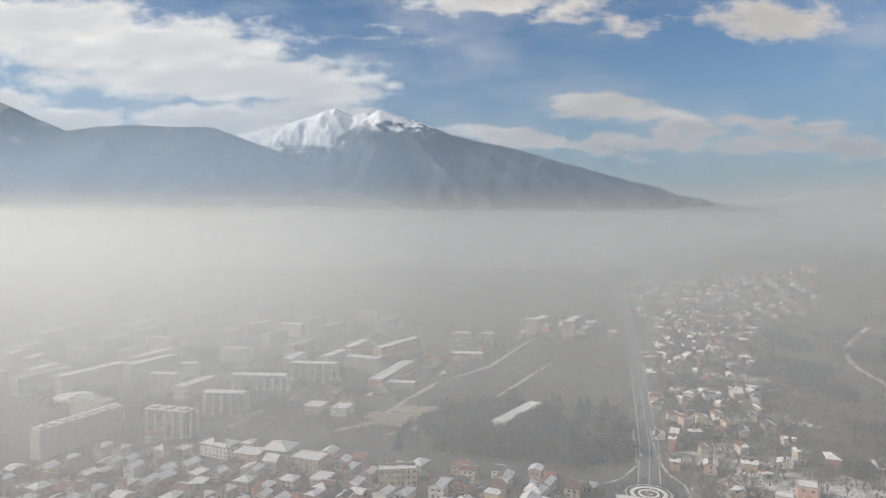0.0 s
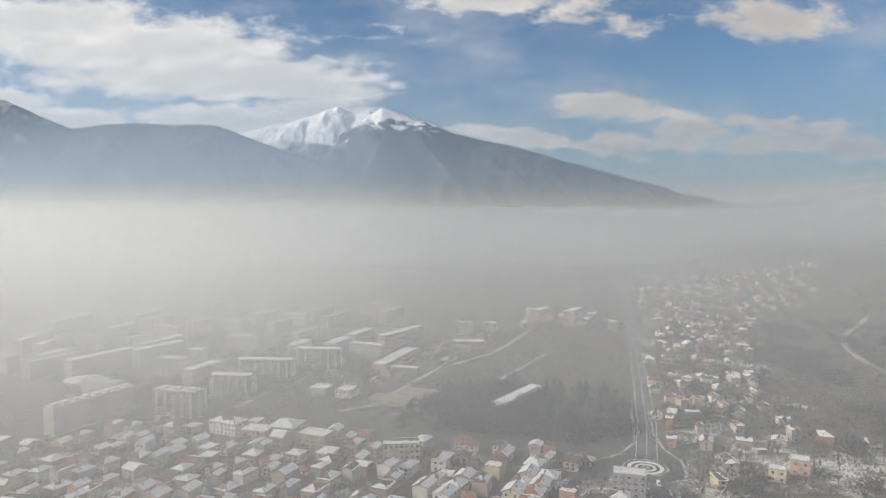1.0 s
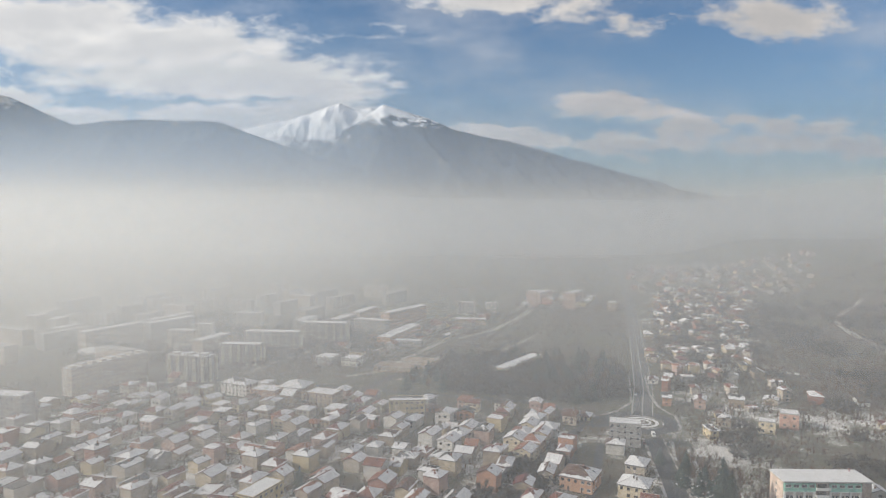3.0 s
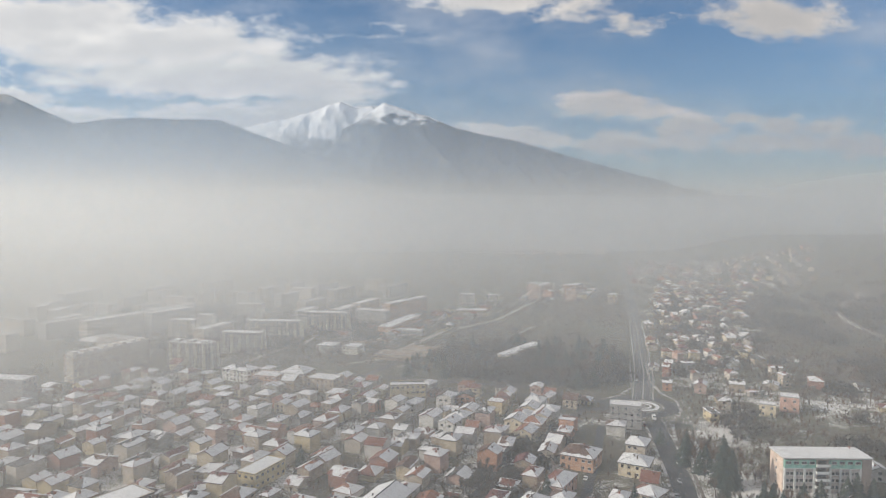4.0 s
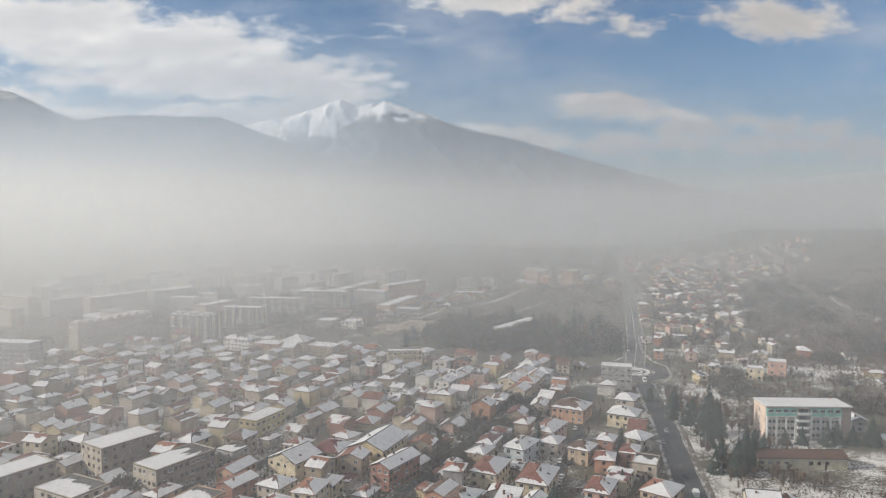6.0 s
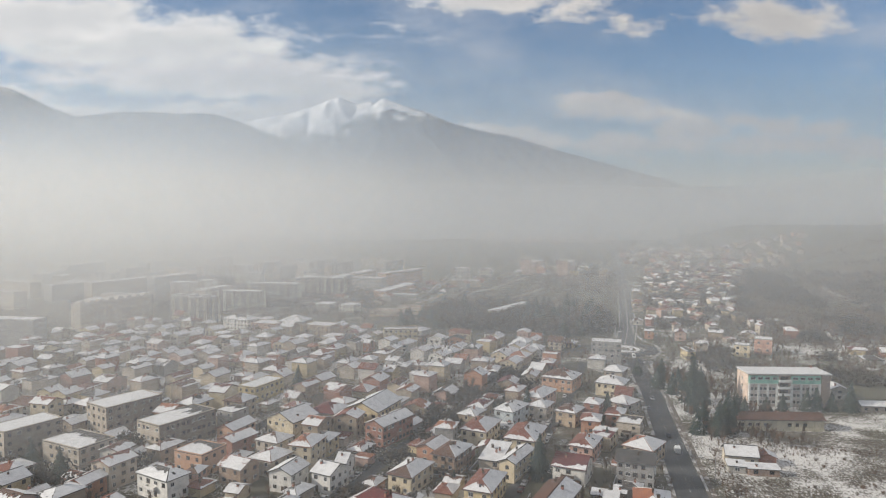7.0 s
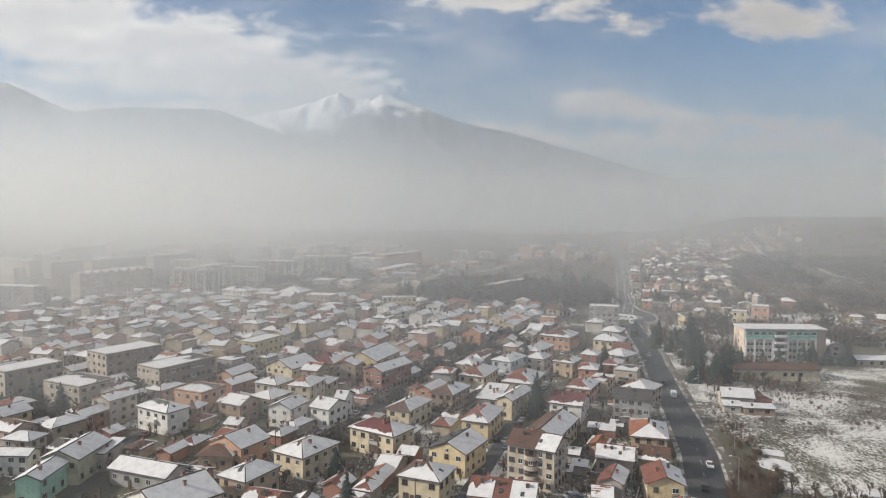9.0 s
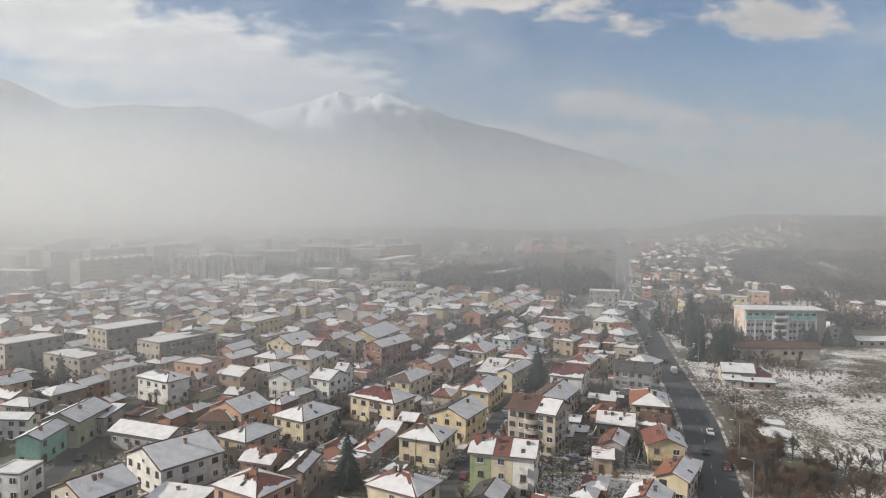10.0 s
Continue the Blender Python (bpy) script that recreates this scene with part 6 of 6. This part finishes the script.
scrub(TOWN, 1500, 43, 2.4, 5.2, 3.2, -0.5, 24, tree=True, wide=0.022)
scrub([(105, 200.5), (142, 204.0), (146, 284.7), (126, 335.0), (112, 330.0)], 260, 44, 2.0, 7.0, 7.5, 0.0, 26, tree=True, wide=0.02)
scrub([(132, 335.0), (150, 285.0), (330, 300.0), (400, 560.0), (260, 640.0), (150, 440.0)], 2600, 45, 1.5, 5.0, 4.0, -0.3, 24, tree=True, wide=0.022)
scrub([(132, 335.0), (150, 285.0), (330, 300.0), (400, 560.0), (260, 640.0), (150, 440.0)], 1500, 47, 0.8, 2.2, 4.0, -0.3, 20, wide=0.04)
scrub([(150, 440.0), (270, 520.0), (480, 1040.0), (330, 1040.0), (244, 796.0)], 1700, 46, 2.0, 5.5, 5.0, 0.0, 18, tree=True, wide=0.03)
for x, y, k, s in [(91, 98.2, 0, 0.75), (95, 96.2, 1, 0.62), (74, 87.8, 2, 0.6), (79, 85.2, 2, 0.6), (72.5, 91.7, 3, 0.5), (-12, 107.2, 0, 0.5), (-8, 109.8, 3, 0.4), (30, 83.9, 2, 0.35), (96, 101, 0, 0.8), (99, 97, 1, 0.62), (101.5, 105, 0, 0.75), (92.5, 104, 3, 0.5), (88, 99, 0, 0.8), (106, 100, 1, 0.6), (85, 107, 2, 0.6), (108, 108, 0, 0.6)]:
    plant(BARE, k, x, y, s, 40 * k + x)


def far_woods(poly, count, seed, lo, hi, twigs=16, mat=None, gaps=-0.12, clear=7.0):
    """Leafless woods too far to tell tree from tree: uneven clumps of short twigs."""
    r = random.Random(seed)
    xs, ys = [p[0] for p in poly], [p[1] for p in poly]
    v, f = [], []
    made = 0
    while made < count:
        x, y = r.uniform(min(xs), max(xs)), r.uniform(min(ys), max(ys))
        if not inside(poly, x, y) or noise.noise(Vector((x / 60, y / 60, seed))) < gaps or (twigs > 16 and not (free(x, y, 1.0) and road_gap(x, y) > clear)):
            continue
        made += 1
        z, h = hill(x, y), r.uniform(lo, hi)
        for k in range(twigs):
            g = r.uniform(0.1, 1.0)
            s = h * 0.34 * (1.15 - g)
            p = Vector((x + r.uniform(-1, 1) * s * 1.6, y + r.uniform(-1, 1) * s * 1.6, z + h * g * 0.8))
            n = len(v)
            v += [p, p + Vector((r.uniform(-1, 1), r.uniform(-1, 1), r.uniform(0.3, 1.3))) * s * 0.9, p + Vector((r.uniform(-1, 1), r.uniform(-1, 1), r.uniform(-0.2, 1))) * s * 0.7]
            f.append((n, n + 1, n + 2))
    tagged(new("far_woods", mesh_from("far_woods", v, f, [mat or TWIGS])), "brown leafless woods on the hazy hillside", "woods", kind="stuff")


DIM = twig_colours("dim_twigs", (0.060, 0.050, 0.042), (0.032, 0.030, 0.028))
far_woods([(-26, 186.0), (-12, 180.0), (32, 255.0), (66, 318.0), (72, 345.0), (54, 345.0), (16, 282.0)], 170, 26, 5, 8, 60, DIM, -0.5, 2.6)
far_woods([(-50, 110.0), (-38, 108.0), (-14, 172.0), (-26, 178.0)], 26, 27, 4, 6, 60, DIM, -0.5, 2.6)
far_woods([(-152, 158.0), (-104, 156.0), (-84, 190.0), (-92, 226.0), (-112, 198.0), (-150, 178.0)], 34, 28, 5, 9, 70, DIM, -0.6, 2.0)
far_woods(PARK, 420, 12, 8, 16, 60, DIM, 0.05)
far_woods([(300, 560.0), (345, 560.0), (450, 860.0), (410, 880.0)], 420, 21, 7, 13, 50, DIM)
far_woods([(-330, 520.0), (-60, 560.0), (-60, 760.0), (-440, 800.0)], 520, 22, 6, 13, 50, DIM, 0.0)
far_woods([(150, 285.0), (330, 300.0), (345, 500.0), (245, 500.0), (150, 350.0)], 170, 23, 5, 11, 50, DIM, 0.1)
far_woods([(150, 440.0), (270, 520.0), (430, 900.0), (330, 960.0), (250, 796.0)], 380, 24, 5, 10, 44, DIM, 0.05)
far_woods([(330, 395.0), (560, 420.0), (700, 800.0), (480, 900.0)], 700, 25, 6, 12, 44, DIM, 0.0)
far_woods([(330, 394.8), (700, 394.8), (900, 1172), (480, 1042.4)], 2200, 3, 5, 10)
far_woods([(-420, 835.2), (420, 912.9), (700, 1690.1), (-900, 1690.1)], 1500, 4, 5, 9)
far_woods([(-330, 433.6), (-200, 498.4), (-60, 472.5), (-40, 679.8), (-300, 809.3)], 700, 8, 5, 10)
far_woods([(-60, 472.5), (60, 575.0), (170, 600.0), (240, 900.0), (60, 860.0), (-40, 700.0)], 700, 14, 3, 9)
far_woods([(150, 345.6), (140, 284.7), (330, 317.1), (400, 731.6), (340, 731.6), (245, 524.3)], 520, 9, 4, 8)
far_woods([(145, 433.6), (240, 524.3), (400, 964.7), (260, 861.1)], 520, 10, 3, 7)
far_woods([(230, 550.2), (300, 524.3), (520, 1016.5), (330, 835.2)], 500, 6, 4, 8)

# ---- vehicles, lamps, poles ----
for k, x, y, hd in [(0, 75.8, 126.1, 194), (1, 68.7, 110.9, 16), (2, 69.9, 100.9, 197), (4, 89.0, 195.8, 12), (1, 91.4, 213.4, 12), (3, 101.0, 266.9, 190), (3, 34.5, 105.9, 53), (3, 36.8, 101, 65), (1, 19.5, 169.3, 17),
                    (1, -15.3, 113.7, 77), (5, -11.5, 116.9, 65), (3, -27.2, 167.6, 21), (2, 108.0, 345.6, 12), (0, 131.0, 446.6, 196), (4, 117.0, 357.9, 188), (5, 47.5, 318.4, 29), (1, 39.8, 306.1, 29), (0, 29.5, 288.1, 29), (3, 22.0, 145.1, 17), (5, 8.2, 104.6, 16)]:
    park(k, x, y, hd)
rng = random.Random(404)
for line, off, y0, y1, chance in ((STREET_3, 2.0, 60, 300, 0.42), (STREET_3, -2.0, 60, 300, 0.25), (STREET_2, 2.4, 90, 330, 0.30), (LEFT_STREET, 2.2, 90, 190, 0.35), (MAIN_ROAD, -4.0, 150, 330, 0.16)):
    side = beside(line, off)
    for (ax, ay), (bx, by) in zip(side, side[1:]):
        n = int(math.hypot(bx - ax, by - ay) / 6.5)
        for k in range(n):
            s = (k + rng.random() * 0.3) / n
            if rng.random() < chance and y0 < ay + (by - ay) * s < y1:
                park(rng.choice((0, 1, 2, 3, 5)), ax + (bx - ax) * s, ay + (by - ay) * s, math.degrees(math.atan2(bx - ax, by - ay)) + rng.uniform(-3, 3))
for i, (x, y) in enumerate([(66.6, 82), (75.0, 108.5), (86.0, 137), (92.5, 171.4), (100.2, 204.4), (106.5, 236.8), (113.0, 270.4), (119.0, 306.7)]):
    lamp_post(x + 1.0, y, 14)
for x, y in [(-66, 91.7), (-98, 125.4), (-44, 133.1), (-27, 169.4), (-6, 221.2), (37.8, 104), (60.5, 123.4), (64, 142.2), (-3, 96.9), (-56, 99.5)]:
    wood_pole(x, y)


# ---- yards ----
PLASTER = paint((0.30, 0.27, 0.24))


def garden_wall(x, y, heading, w, d, high, label):
    """A low wall round a plot, open at its gate, with a capping of snow."""
    ob = thing("garden_wall", x, y, heading, label, "wall", "garden walls of the town", hill(x, y))
    a, b, t = w / 2, d / 2, 0.12
    runs = [(-a, -1.6, -b - t, -b + t), (1.6, a, -b - t, -b + t), (-a - t, -a + t, -b + t, b - t)]
    for x0, x1, y0, y1 in runs:
        piece("wall_run", boxes("wall_run", [(x0, x1, y0, y1, -0.3, high), (x0, x1, y0 - 0.02, y1 + 0.02, high, high + 0.05)], [PLASTER, SNOW], [0, 1]), ob)
    for gx in (-1.6, 1.6):
        piece("gate_post", boxes("gate_post", [(gx - 0.2, gx + 0.2, -b - 0.2, -b + 0.2, -0.3, high + 0.3)], [BRICK]), ob)


for i, (x, y, r) in enumerate([q for q in TAKEN[:60] if q[1] < 265]):
    if i % 2 == 0 and road_gap(x, y) > 9:
        garden_wall(x, y, 21, r * 2.0, r * 2.2, 1.0, "low concrete garden wall capped with snow")
